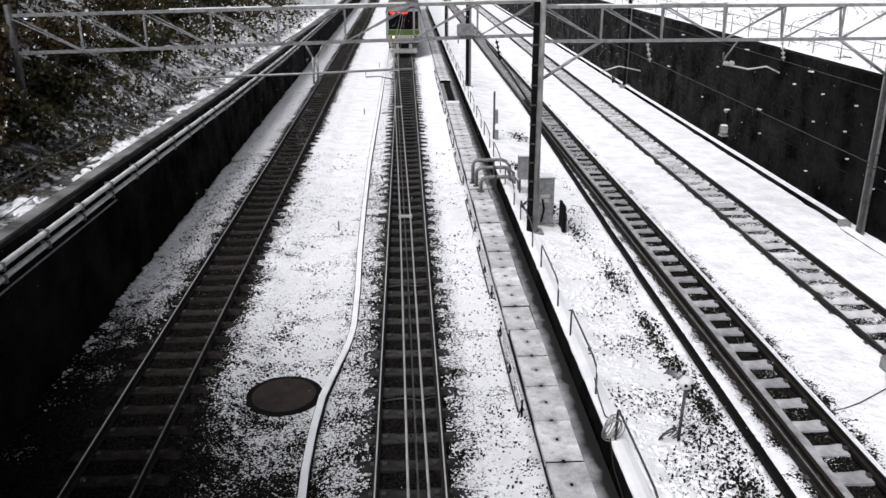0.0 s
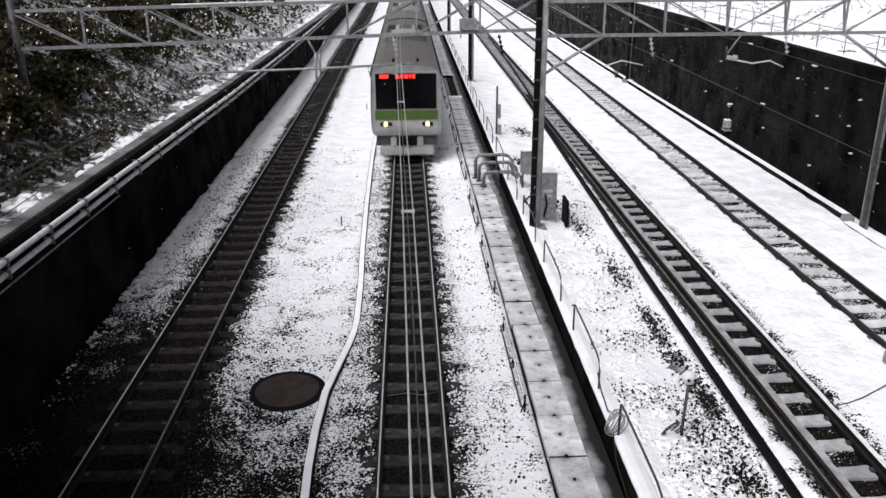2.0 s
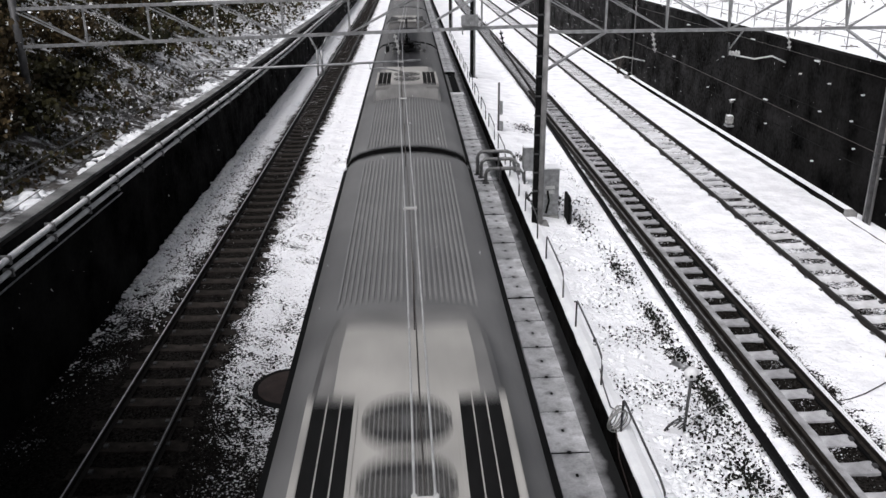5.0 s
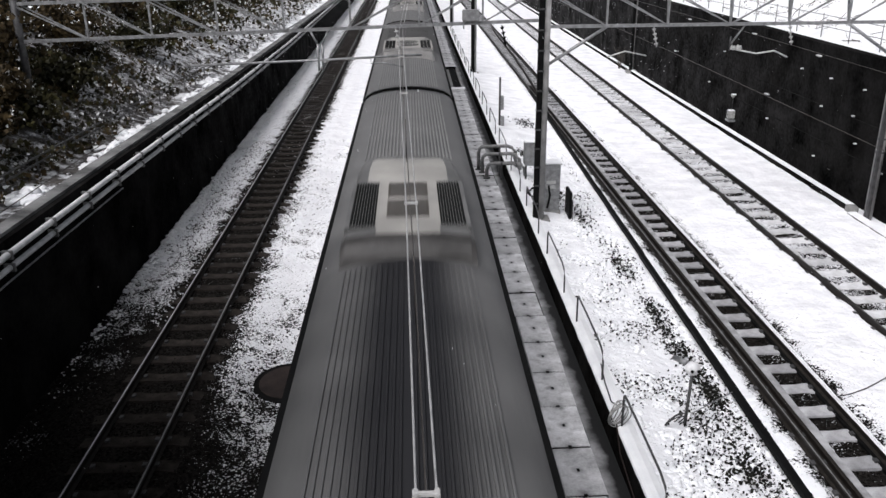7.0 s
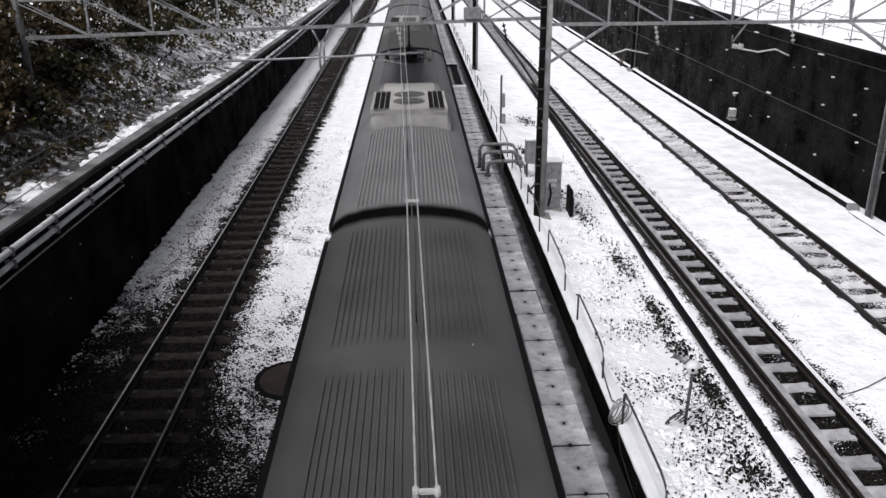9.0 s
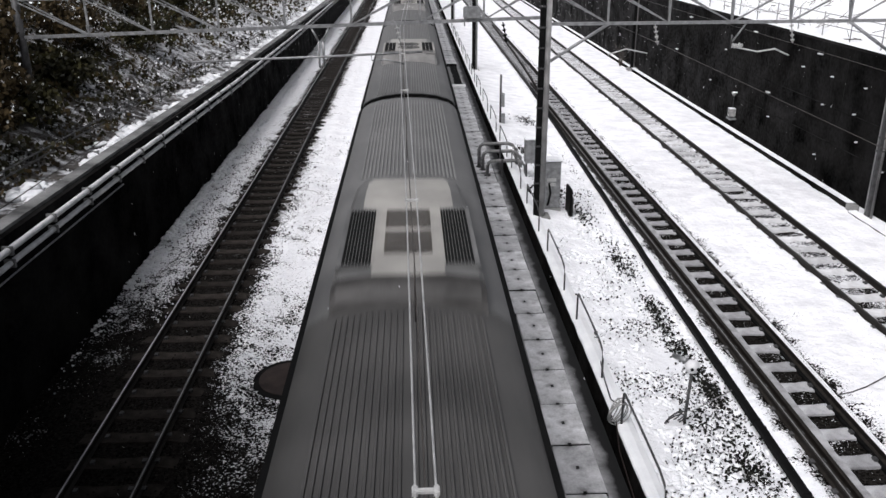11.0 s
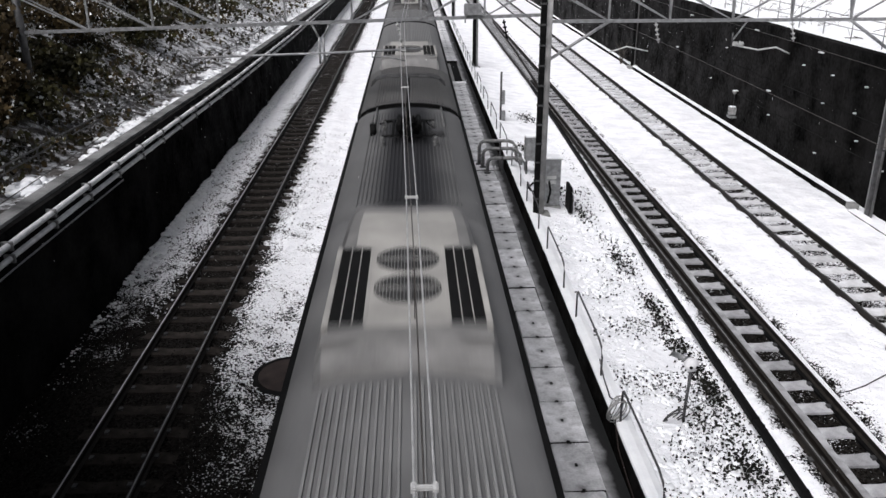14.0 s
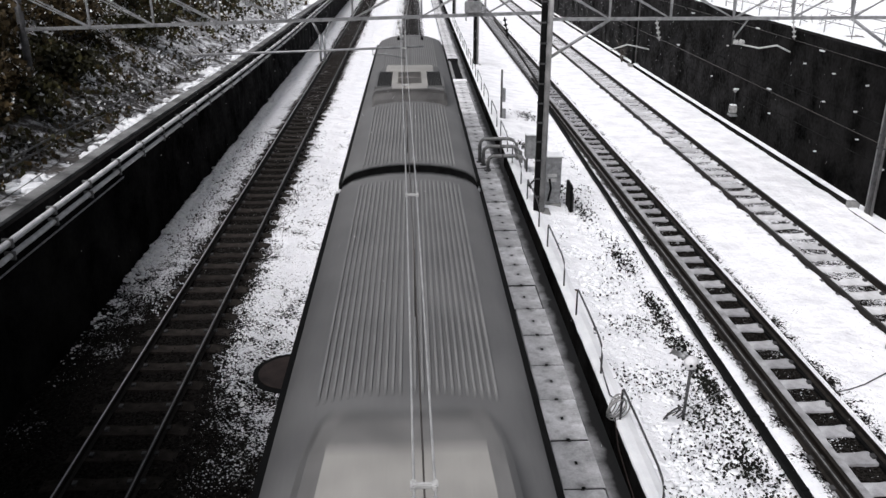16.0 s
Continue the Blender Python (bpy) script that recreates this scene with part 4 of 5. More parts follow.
def ac_unit(car, y0, style):
    """Roof air conditioner. 0: grilles at its rear, long plain casing before them. 1: two fans between three-bay grilles. 2: two hatches between fine grilles."""
    z0, z1 = 3.50, 3.93
    bm = bmesh.new()
    if style == 0:
        ends = ((-.5, 0, .60, .95), (-.36, .42, .62, .95), (-.2, .8, .64, .94), (-.02, .97, .66, .94), (.25, 1.0, .66, .94), (1.55, 1.0, .64, .93), (1.62, 1.0, .46, .93), (4.15, 1.0, .46, .92), (4.45, .8, .5, .90), (4.75, .0, .5, .86))
        near, drop = -.02, .10
    else:
        ends = ((.04, 0, .42, 1.0), (.12, .45, .44, 1.0), (.24, .82, .46, 1.0), (.4, .97, .47, .99), (.6, 1.0, .47, .99), (2.92, 1.0, .47, .97), (3.0, 1.0, .70, .96), (3.9, .97, .70, .94), (4.6, .84, .68, .92), (5.2, .58, .62, .86), (5.55, .28, .54, .78), (5.72, 0, .44, .66))
        near, drop = .39, .06
    rows = []
    for y, h, b, w in ends:
        z = z0 + (z1 - z0) * h
        rows.append([(-w, y, z0 - .05), (-w + .015, y, z - (drop + .08) * h), (-w + .09, y, z - drop * h), (-b, y, z), (b, y, z), (w - .09, y, z - drop * h), (w - .015, y, z - (drop + .08) * h), (w, y, z0 - .05)])
    loft(bm, rows, close=True, smooth=True)
    # faces on the flanks and nose take darker tones as painted shade
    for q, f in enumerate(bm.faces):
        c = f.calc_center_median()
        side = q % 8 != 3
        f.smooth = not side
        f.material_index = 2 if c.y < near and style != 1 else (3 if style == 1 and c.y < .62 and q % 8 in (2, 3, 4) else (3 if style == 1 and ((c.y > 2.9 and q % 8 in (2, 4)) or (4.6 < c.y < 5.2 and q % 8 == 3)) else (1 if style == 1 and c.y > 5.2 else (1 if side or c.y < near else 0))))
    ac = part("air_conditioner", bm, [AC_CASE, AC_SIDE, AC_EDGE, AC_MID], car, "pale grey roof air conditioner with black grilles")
    ac.location = (0, y0, DZ)
    ly = (1.66, 4.08) if style == 0 else (.66, 2.9)
    for s in (-1, 1):
        xs = sorted((s * .48, s * .87))
        part("grille", bx(xs[0], xs[1], ly[0], ly[1], z1 - .12, z1 + .003), GRILLE, ac, "black grille")
        for y in ly:
            part("grille_rim", bx(xs[0], xs[1], y - .018, y + .018, z1 - .06, z1 + .01), AC_SIDE, ac)
        part("grille_rim", bx(s * .47 - .02, s * .47 + .02, ly[0], ly[1], z1 - .06, z1 + .008), AC_CASE, ac)
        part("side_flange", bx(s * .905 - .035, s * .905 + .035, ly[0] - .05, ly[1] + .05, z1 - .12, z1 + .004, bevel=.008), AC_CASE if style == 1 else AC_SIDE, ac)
        if style == 1:
            part("roof_flange", bx(s * .975 - .012, s * .975 + .012, .5, 3.0, z0 + .06, z1 - .2), AC_CASE, ac)
        n = 3 if style == 1 else 9
        for k in range(1, n):
            x = xs[0] + (xs[1] - xs[0]) * k / n
            w = .006 if style == 1 else .0035
            part("slat", bx(x - w, x + w, ly[0], ly[1], z1 - .03, z1 + .012), AC_CASE if style == 1 else AC_SIDE, ac)
        if style == 1:
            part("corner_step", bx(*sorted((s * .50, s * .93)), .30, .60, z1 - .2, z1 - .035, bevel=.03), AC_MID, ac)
    if style == 1:
        for y in (1.60, 2.52):
            fan = part("fan", tb([(0, y, z1 - .05), (0, y, z1 + .004)], .41, 32), FAN, ac, "dark fan opening")
            for k in range(-9, 10):
                w = math.sqrt(max(0, .395 ** 2 - (k * .042) ** 2))
                if w > .06:
                    part("guard_bar", bx(k * .042 - .005, k * .042 + .005, y - w, y + w, z1 + .002, z1 + .012), AC_SIDE, fan)
            part("guard_bar", bx(-.39, .39, y - .012, y + .012, z1 + .006, z1 + .016), AC_CASE, fan)
            part("hub", tb([(0, y, z1), (0, y, z1 + .02)], .07, 14), AC_SIDE, fan)
    else:
        for a, b in (((2.12, 2.98), (3.14, 4.0)) if style == 0 else ((1.1, 1.95), (2.1, 2.9))):
            hatch = part("hatch", bx(-.33, .33, a, b, z1 - .05, z1 + .008, bevel=.006), AC_HATCH, ac, "brownish dark hatch")
            for y in np.linspace(a + .12, b - .12, 4):
                part("hatch_rib", bx(-.29, .29, y - .014, y + .014, z1 + .004, z1 + .02), AC_SIDE, hatch)
    return ac


def pantograph(car, y):
    p = part("pantograph", bx(-.62, .62, y - .75, y - .70, 3.80, 3.84), BLACK, car, "black single-arm pantograph raised to the wire")
    part("base_frame", bx(-.62, .62, y + .70, y + .75, 3.80, 3.84), BLACK, p)
    for s in (-1, 1):
        part("side_frame", bx(s * .36 - .03, s * .36 + .03, y - .72, y + .72, 3.80, 3.86), BLACK, p)
        for o in (-.72, .72):
            part("insulator", insulator(bmesh.new(), (s * .6, y + o, 3.5), (s * .6, y + o, 3.84), 4, .075), AC_SIDE, p, "pale ribbed insulator")
        part("control_rod", tb([(s * .12, y + .5, 3.95), (s * .1, y - .95, 4.28)], .022, 6), BLACK, p)
        part("spring", tb([(s * .22, y - .5, 3.95), (s * .22, y + .45, 3.97)], .065, 10), BLACK, p)
        part("head_horn", tb([(s * .5, y + .2, 4.9), (s * .78, y + .35, 4.84), (s * .5, y + .5, 4.9)], .014, 6), GALV_DARK, p)
    part("spring_box", bx(-.3, .3, y - .2, y + .62, 3.72, 3.97, bevel=.06), BLACK, p)
    part("damper", bx(-.16, .10, y - .62, y - .2, 3.76, 3.92, bevel=.04), BLACK, p)
    part("lower_arm", tb([(0, y + .45, 3.97), (0, y - 1.05, 4.35)], .06, 10), BLACK, p)
    part("upper_arm", tb([(0, y - 1.05, 4.35), (0, y + .35, 4.86)], .04, 10), BLACK, p)
    for o in (.2, .5):
        part("contact_strip", tb([(-.86, y + o, 4.72), (-.72, y + o, 4.86), (-.5, y + o, 4.92), (.5, y + o, 4.92), (.72, y + o, 4.86), (.86, y + o, 4.72)], .02, 8), GALV_DARK, p)
    for s in (-.3, .3):
        part("head_link", tb([(s, y + .2, 4.9), (s, y + .5, 4.9)], .018, 6), GALV_DARK, p)
    p.location = (0, 0, DZ)
    for s, a in ((-1, .55), (1, .9)):
        part("conduit", tb([(s * .86, y + a, 3.64), (s * .86, y + 3.0, 3.64)], .024, 8), AC_SIDE, p, "grey roof conduit")
    part("arrester", tb([(-.86, y + .45, 3.5), (-.86, y + .45, 3.82)], .08, 12), GRILLE, p)
    part("switch_box", bx(.5, .82, y + .1, y + .42, 3.5, 3.72, bevel=.03), GALV_DARK, p)
    part("cable", tb([(.62, y + .4, 3.7), (.4, y + .8, 3.78), (-.2, y + .9, 3.8), (-.7, y + .62, 3.78)], .02, 6), BLACK, p)
    return p


def bogie(car, y):
    b = part("bogie", bx(-1.0, 1.0, y - .3, y + .3, .45, .75, bevel=.03), UNDER, car, "dark steel bogie")
    for s in (-1, 1):
        part("side_beam", bx(s * .9 - .1, s * .9 + .1, y - 1.3, y + 1.3, .4, .62, bevel=.03), UNDER, b)
    for o in (-1.05, 1.05):
        part("axle", tb([(-.7, y + o, .43), (.7, y + o, .43)], .07, 10), UNDER, b)
        for s in (-1, 1):
            part("wheel", tb([(s * .53, y + o, .43), (s * .60, y + o, .43)], .43, 24), UNDER, b)


def face(car, rear=False):
    """Cab front: black windscreen, green band, lamps, coupler opening and skirt, in the plane y = 0."""
    s = -1 if rear else 1
    Y = 20.0 if rear else 0.0
    f = lambda v: Y + s * v
    yy = lambda a, b: sorted((f(a), f(b)))

    def panel(name, x0, x1, z0, z1, d, mat, label="", bevel=.0, back=.12):
        a, b = yy(-d, back)
        return part(name, bx(x0, x1, a, b, z0, z1, bevel=bevel), mat, car, label)

    panel("front_mask", -1.35, 1.35, 1.08, 3.53, .02, FACE, "light grey front mask", .09)
    ws = panel("windscreen", -1.27, 1.27, 2.02, 3.45, .045, WINDSCREEN, "wide black windscreen", .04)
    panel("green_band", -1.29, 1.29, 1.62, 2.015, .04, GREEN, "yellow-green painted band", .02)
    for z in (3.24, 3.285, 3.33):
        panel("led_sign", -1.06, -.70, z, z + .032, .055, LED, "glowing red row of a number sign")
    for k, (a, b) in enumerate(((-.42, -.26), (-.23, -.12), (-.08, .10), (.13, .22), (.25, .38))):
        panel("led_sign", a + .008, b - .008, 3.245 if k % 2 else 3.235, 3.36, .055, LED, "glowing red destination sign")
        panel("led_gap", a, b, 3.29, 3.305, .058, WINDSCREEN)
    for x in (-.86, .86):
        h = panel("headlamp_recess", x - .26, x + .3 if x < 0 else x + .26, 1.37, 1.58, .05, BLACK, "dark headlamp recess", .04)
        a, b = yy(-.07, -.02)
        part("headlamp", tb([(x, f(-.02), 1.47), (x, f(-.075), 1.47)], .085, 18), GRILLE if rear else LAMP, h, "lit round headlamp" if not rear else "")
    panel("bumper", -1.3, 1.3, 1.10, 1.34, .035, STEEL, "", .03)
    panel("shadow_gap", -1.25, 1.25, .6, 1.08, -.1, UNDER, "", .0, 1.0)
    sk = panel("skirt", -1.12, 1.12, .2, .60, .02, FACE, "pale grey skirt below the coupler", .06, .3)
    for x in (-.55, .55):
        panel("skirt_side", x - .13, x + .13, .56, .95, .0, FACE, "", .04, .3)
    part("coupler", tb([(0, f(.5), .82), (0, f(-.22), .82)], .11, 12), BLACK, car, "black coupler")
    panel("coupler_box", -.4, .4, .62, .98, .04, BLACK, "", .03)
    for s2 in (-1, 1):
        part("wiper", tb([(s2 * .5, f(-.06), 2.03), (s2 * .75, f(-.06), 2.5)], .012, 5), BLACK, car)


def build_car(k):
    front, rear = k == 0, k == 10
    roof = ROOF_WARM if front else ROOF
    soot = (11, 20) if k in (2, 5, 8) else ((0, 6.4) if k in (3, 6, 9) else ((8, 20) if k == 4 else (0, 0)))
    dust = ROOF_DARK if k in (4, 6, 9) else ROOF_SOOT
    lab = "silver commuter train car with grey ribbed roof"
    if front:
        lab = "leading silver commuter train car with green-banded black front"
    elif rear:
        lab = "last silver commuter train car with a cab end"
    elif k in (2, 5, 8):
        lab = "silver commuter train car with a pantograph on its dark roof"
    c = thing("train_car", lab, "train car", "cars of the commuter train", (0, ROWS[0][1] + 20 * k, 0))
    part("body", body_shell(front, rear, soot), [STEEL, roof, BLACK, ROOF_SHADE, dust], c, "brushed steel car body")
    a0 = 8.5 if front else 6.2
    cuts = [(.5, a0 - .12), (a0 + 5.85, 19.2)]
    if front:
        cuts = [(1.2, a0 - .62), (a0 + 4.95, 19.2)]
    if k == 4:
        cuts = [(.5, a0 - .12), (a0 + 5.85, 14.7), (15.5, 19.2)]
    elif k in (2, 5, 8):
        cuts = [(.5, a0 - .12), (a0 + 5.85, 19.2)]
    for q, (a, b) in enumerate(cuts):
        part("roof_ribs", ribs(bmesh.new(), a, b), RIB_WARM if front else (dust if soot[0] <= a < soot[1] and (k in (3, 6, 9) or a > 10) else RIB), c, "lengthwise roof ribs")
    for s in (-1, 1):
        part("gutter", bx(s * 1.425 - .04, s * 1.425 + .04, .3, 19.7, 3.24, 3.375), BLACK, c, "dark gutter")
        part("green_stripe", bx(s * 1.478 - .006, s * 1.478 + .006, .5, 19.5, 1.62, 1.76), GREEN, c, "green waist stripe")
        for y in np.arange(1.9, 18.5, 2.35):
            part("side_window", bx(s * 1.468 - .012, s * 1.468 + .012, y, y + 1.5, 1.95, 2.75), WINDSCREEN, c)
    ac_unit(c, a0, 0 if front else (2 if k in (3, 6, 10) else 1))
    if front or rear:
        face(c, rear)
        yb = 18.8 if rear else 1.15
        for x, q in ((-.5, 0), (.5, .1)):
            an = part("roof_antenna", bx(x - .05, x + .05, yb - .28, yb + .28, 3.66, 3.82, bevel=.03), BLACK, c, "small black roof fin")
    if k in (2, 5, 8):
        pantograph(c, 16.6)
    part("underframe", bx(-1.3, 1.3, 3.9, 16.1, .35, 1.0, bevel=.05), UNDER, c)
    for y in (3.1, 16.9):
        bogie(c, y)
    if not rear:
        bm = bmesh.new()
        rows = []
        for i in range(9):
            y = 19.72 + .56 * i / 8
            e = .0 if i % 2 else .05
            rows.append([(x, y, z) for x, z in ((.6 - e, 1.1), (.62 - e, 2.7), (.5 - e, 2.85 - e), (0, 2.9 - e), (-.5 + e, 2.85 - e), (-.62 + e, 2.7), (-.6 + e, 1.1))])
        loft(bm, rows, close=True)
        part("gangway_bellows", bm, BLACK, c, "black rubber gangway bellows")
    # the loading gauge of this line: slim cars
    for p in c.children:
        if p.name.split(".")[0] not in ("air_conditioner", "bogie"):
            for q in [p] + list(p.children):
                q.data.transform(Matrix.Diagonal((SLIM, 1, 1, 1)))
    return c


CARS = [build_car(k) for k in range(11)]

# ---------------------------------------------------------------- western wall: conduits, cable, fence
CY = list(np.arange(-4, 150, 2.0))
for dz, r, lab in ((-.20, .062, "pale conduit pipe clamped along the wall top"), (-.44, .055, "pale conduit pipe clamped below another")):
    c = thing("conduit_pipe", lab, "conduit", "conduit pipes on the wall")
    part("pipe", tb([(-7.22, y, wall_top(y) + dz) for y in CY], r, 10), PIPE_WHITE, c)
    for y in np.arange(10, 90, 1.9):
        z = wall_top(y) + dz
        part("clamp", bx(-7.33, -7.14, y - .03, y + .03, z - r - .03, z + r + .012), WET_CONCRETE, c)
c = thing("cable", "thin grey cable clipped to the dark wall", "cable")
part("strand", tb([(-7.29, y, wall_top(y) - .72) for y in np.arange(8, 20.6, 1.5)], .018, 6), GALV, c)

f = thing("pipe_fence", "low dark two-rail pipe fence on the bank", "fence")
for z in (.32, .46):
    part("rail", tb([(-8.45, y, wall_top(y) + z + .08) for y in np.arange(6, 60, 2.0)], .02, 6), GALV_DARK, f)
for y in np.arange(7, 60, 1.6):
    part("post", tb([(-8.45, y, wall_top(y) - .2), (-8.45, y, wall_top(y) + .56)], .022, 6), GALV_DARK, f)
    part("stay", tb([(-8.45, y, wall_top(y) + .5), (-9.0, y + .1, wall_top(y) + .62)], .014, 5), GALV_DARK, f)

bm = bmesh.new()
for y in np.arange(8.0, 34.0, .22):
    for d in (-.55, .55):
        z0, z1 = wall_top(y) + .02, wall_top(y + d) + .72
        tube(bm, [(-8.52, y, z0), (-8.78, y + d, z1)], .004, 4, caps=False)
part("netting", bm, GALV_DARK, f, "slack wire netting")

rng = np.random.default_rng(5)


def slope_z(x, y):
    d = -7.7 - x
    z = wall_top(y) - 0.05 + 0.12 * min(d, 1.0) + max(0, d - 1.0) * 0.62
    return z + (0.35 * noise.noise(Vector((x * .6, y * .6, 5))) + .15 * noise.noise(Vector((x * 2, y * 2, 9)))) * min(1, d)


# snow lumps along the coping and at the foot of the wall
sp = []
y = 9.0
while y < 110:
    m = noise.noise(Vector((y * .62, 3, 1))) + .6 * noise.noise(Vector((y * 1.9, 7, 1)))
    wide = .10 + .38 * max(0, m)
    for q in range(int(9 + 14 * m) if m > .0 else (3 if rng.random() < .3 else 0)):
        x = -7.86 - abs(rng.normal(0, wide))
        r = rng.uniform(.025, .075) * (1 + 1.3 * max(0, m)) * rng.choice([.6, 1, 1, 1.5])
        sp.append((x, y + rng.uniform(-.25, .25), slope_z(x, y) + .02 + rng.uniform(-.03, .04), r))
    y += .2 + y * .002
scatter("snow_lumps", "lumps of white snow lying along the coping", "snow", sp, SNOW, "lump")
sp = []
y = 12.5
while y < 100:
    grow = min(1, .1 + (y - 12.5) / 11)
    if noise.noise(Vector((y * .8, 8, 1))) > -.35 and rng.random() < grow + .2:
        for q in range(1 + int(15 * grow ** 1.5)):
            sp.append((-7.24 + abs(rng.normal(0, .17)), y + rng.uniform(-.15, .15), -.24 + rng.uniform(-.02, .06), rng.uniform(.025, .085) * grow))
    y += .12 + y * .004
scatter("snow_lumps", "small white snow clumps at the foot of the dark wall", "snow", sp, SNOW, "lump")

# undergrowth on the bank
for nm, lab, mat, cnt, lo, hi, top in (("undergrowth", "dark evergreen undergrowth on the bank", LEAF, 48000, .05, .15, .7), ("undergrowth", "withered brown undergrowth on the bank", LEAF_BROWN, 34000, .05, .15, .5),
                                       ("snow_clumps", "clumps of snow caught on the undergrowth", SNOW, 9000, .03, .10, .5)):
    sp = []
    while len(sp) < cnt:
        y = 12 + 70 * rng.random() ** 1.6
        x = -8.3 - 11 * rng.random()
        k = noise.noise(Vector((x * .7, y * .7, 11)))
        near = (1 if y < 30 else .45)
        if nm == "undergrowth":
            if k + .3 * (x < -9.8) + .25 * (y < 24) - .12 * (y > 34) < rng.uniform(-.25, .4) or rng.random() > near or (x > -10.5 and rng.random() < .55):
                continue
        elif noise.noise(Vector((x * 1.6, y * 1.6, 31))) < rng.uniform(-.1, .35):
            continue
        h = top * max(.1, k + .5) * rng.random()
        sp.append((x, y, slope_z(x, y) + h, rng.uniform(lo, hi) * (1 if y < 35 else 1.5)))
    scatter(nm, lab, "undergrowth" if nm == "undergrowth" else "snow", sp, mat, "leaf")


sp = []
for k in range(3200):
    y = 12 + 60 * rng.random() ** 1.5
    x = -8.0 - 9 * rng.random()
    sp.append((x, y, slope_z(x, y) + .02, rng.uniform(.1, .42)))
scatter("dead_stems", "pale dead stems and grass on the bank", "stems", sp, STRAW, "blade")


def shrub(x, y, h, w, brown, seed):
    z = slope_z(x, y)
    s = thing("shrub", "withered brown shrub with snow on its twigs" if brown else "dark evergreen shrub dusted with snow", "shrub", "shrubs on the bank", (x, y, z))
    r = np.random.default_rng(seed)
    tips = []
    for k in range(9):
        bm = bmesh.new()
        a = r.uniform(0, 6.28)
        q = Vector((math.cos(a) * w * r.uniform(.3, .9), math.sin(a) * w * r.uniform(.3, .9), h * r.uniform(.55, 1)))
        m = Vector((q.x * .35, q.y * .35, q.z * .6))
        tube(bm, [(0, 0, -.2), m, q], .03, 5, r2=.006)
        for i in range(4):
            e = m.lerp(q, r.uniform(.2, 1)) + Vector((r.normal(0, .2), r.normal(0, .2), r.normal(0, .15)))
            tube(bm, [m.lerp(q, r.uniform(0, .8)), e], .012, 4, r2=.004)
            tips += [q, e]
        part("branch", bm, BARK, s)
    sp, sn = [], []
    for k in range(2200):
        t = tips[r.integers(len(tips))]
        p = (t.x + r.normal(0, w * .2), t.y + r.normal(0, w * .2), t.z + r.normal(0, h * .13), r.uniform(.06, .14))
        sp.append(p)
        if r.random() < .10 and noise.noise(Vector((p[0] * 2.2 + seed, p[1] * 2.2, p[2] * 2.2))) > .08:
            sn.append((p[0], p[1], p[2] + .03, r.uniform(.05, .11)))
    for nm, lst, mat, shp in (("leaves", sp, LEAF_BROWN if brown else LEAF, "leaf"), ("snow", sn, SNOW, "leaf")):
        scatter(nm, "", "", lst, mat, shp, s)


for i, (x, y, h, w, b) in enumerate([(-10.6, 16.5, 1.5, 1.2, 0), (-11.8, 18.5, 2.0, 1.5, 0), (-10.2, 19.6, 1.2, 1.0, 1), (-13.2, 21, 2.2, 1.6, 0), (-11.2, 22.4, 1.6, 1.3, 1), (-10.0, 24.6, 1.0, .9, 0),
                                   (-12.6, 25.6, 1.9, 1.5, 0), (-14.8, 25, 2.2, 1.7, 1), (-11.4, 28.2, 1.4, 1.2, 1), (-13.6, 30, 2.0, 1.6, 0), (-10.6, 33, 1.0, 1.0, 0), (-12.4, 36, 1.6, 1.5, 1),
                                   (-15.5, 34, 2.2, 1.8, 0), (-11.5, 42, 1.4, 1.4, 0), (-14, 46, 1.8, 1.8, 1), (-12, 54, 1.6, 1.7, 0), (-9.6, 20.9, .9, .8, 0), (-9.4, 17.6, .9, .8, 1), (-16.5, 42, 2.2, 2, 0), (-15, 60, 2, 2, 1)]):
    shrub(x, y, h, w, b, 40 + i)

# ---------------------------------------------------------------- eastern wall: ledge, fittings, fence above
l = thing("wall_trough", "snow-topped cable trough along the foot of the wall", "cable trough")
part("trough", bx(13.53, 13.73, 23.5, 150, -.3, .03), CONCRETE_DARK, l)
part("snow_strip", bx(13.52, 13.74, 23.5, 150, .03, .08, bevel=.02), SNOW, l)
part("end_block", bx(13.44, 13.72, 23.2, 23.55, -.3, .08, bevel=.03), CONCRETE, l)
part("low_trough", bx(13.36, 13.62, 6, 23.2, -.35, -.10), CONCRETE_DARK, l)
part("snow_strip", bx(13.35, 13.63, 6, 23.2, -.10, -.05, bevel=.02), SNOW, l)

for y, z in ((43.4, 2.1), (33.5, 4.1), (31.6, 2.0), (27.9, 4.0), (29, 3.4), (26.85, 3.4), (24.7, 3.4), (27.2, .65), (25.1, 2.5), (24.7, 1.7), (27.2, 2.4), (31.3, 1.1), (52, 2.0), (41.6, 3.9), (36.5, 3.0), (38, 1.4), (46, 3.2), (22.6, 2.6), (23, 1.2)):
    w = thing("weep_pipe", "short white weep pipe capped with snow", "weep pipe", "weep pipes in the wall", (14.12, y, z))
    wide = .13 if (z > 3.6 or abs(z - 2.0) < .15) else .035
    part("spout", bx(-.1, .02, -wide, wide, -.022, .022, bevel=.008), PIPE_WHITE, w)
b = thing("wall_box", "pale junction box on a bracket before the wall", "junction box", at=(14.1, 34.7, .35))
part("case", bx(-.28, .0, -.15, .15, .02, .36, bevel=.03), WEATHERED, b)
part("snow", bx(-.27, -.02, -.14, .14, .355, .39, bevel=.012), SNOW, b, "cap of snow")
part("lid_latch", bx(-.295, -.27, -.03, .03, .15, .22), GALV_DARK, b)
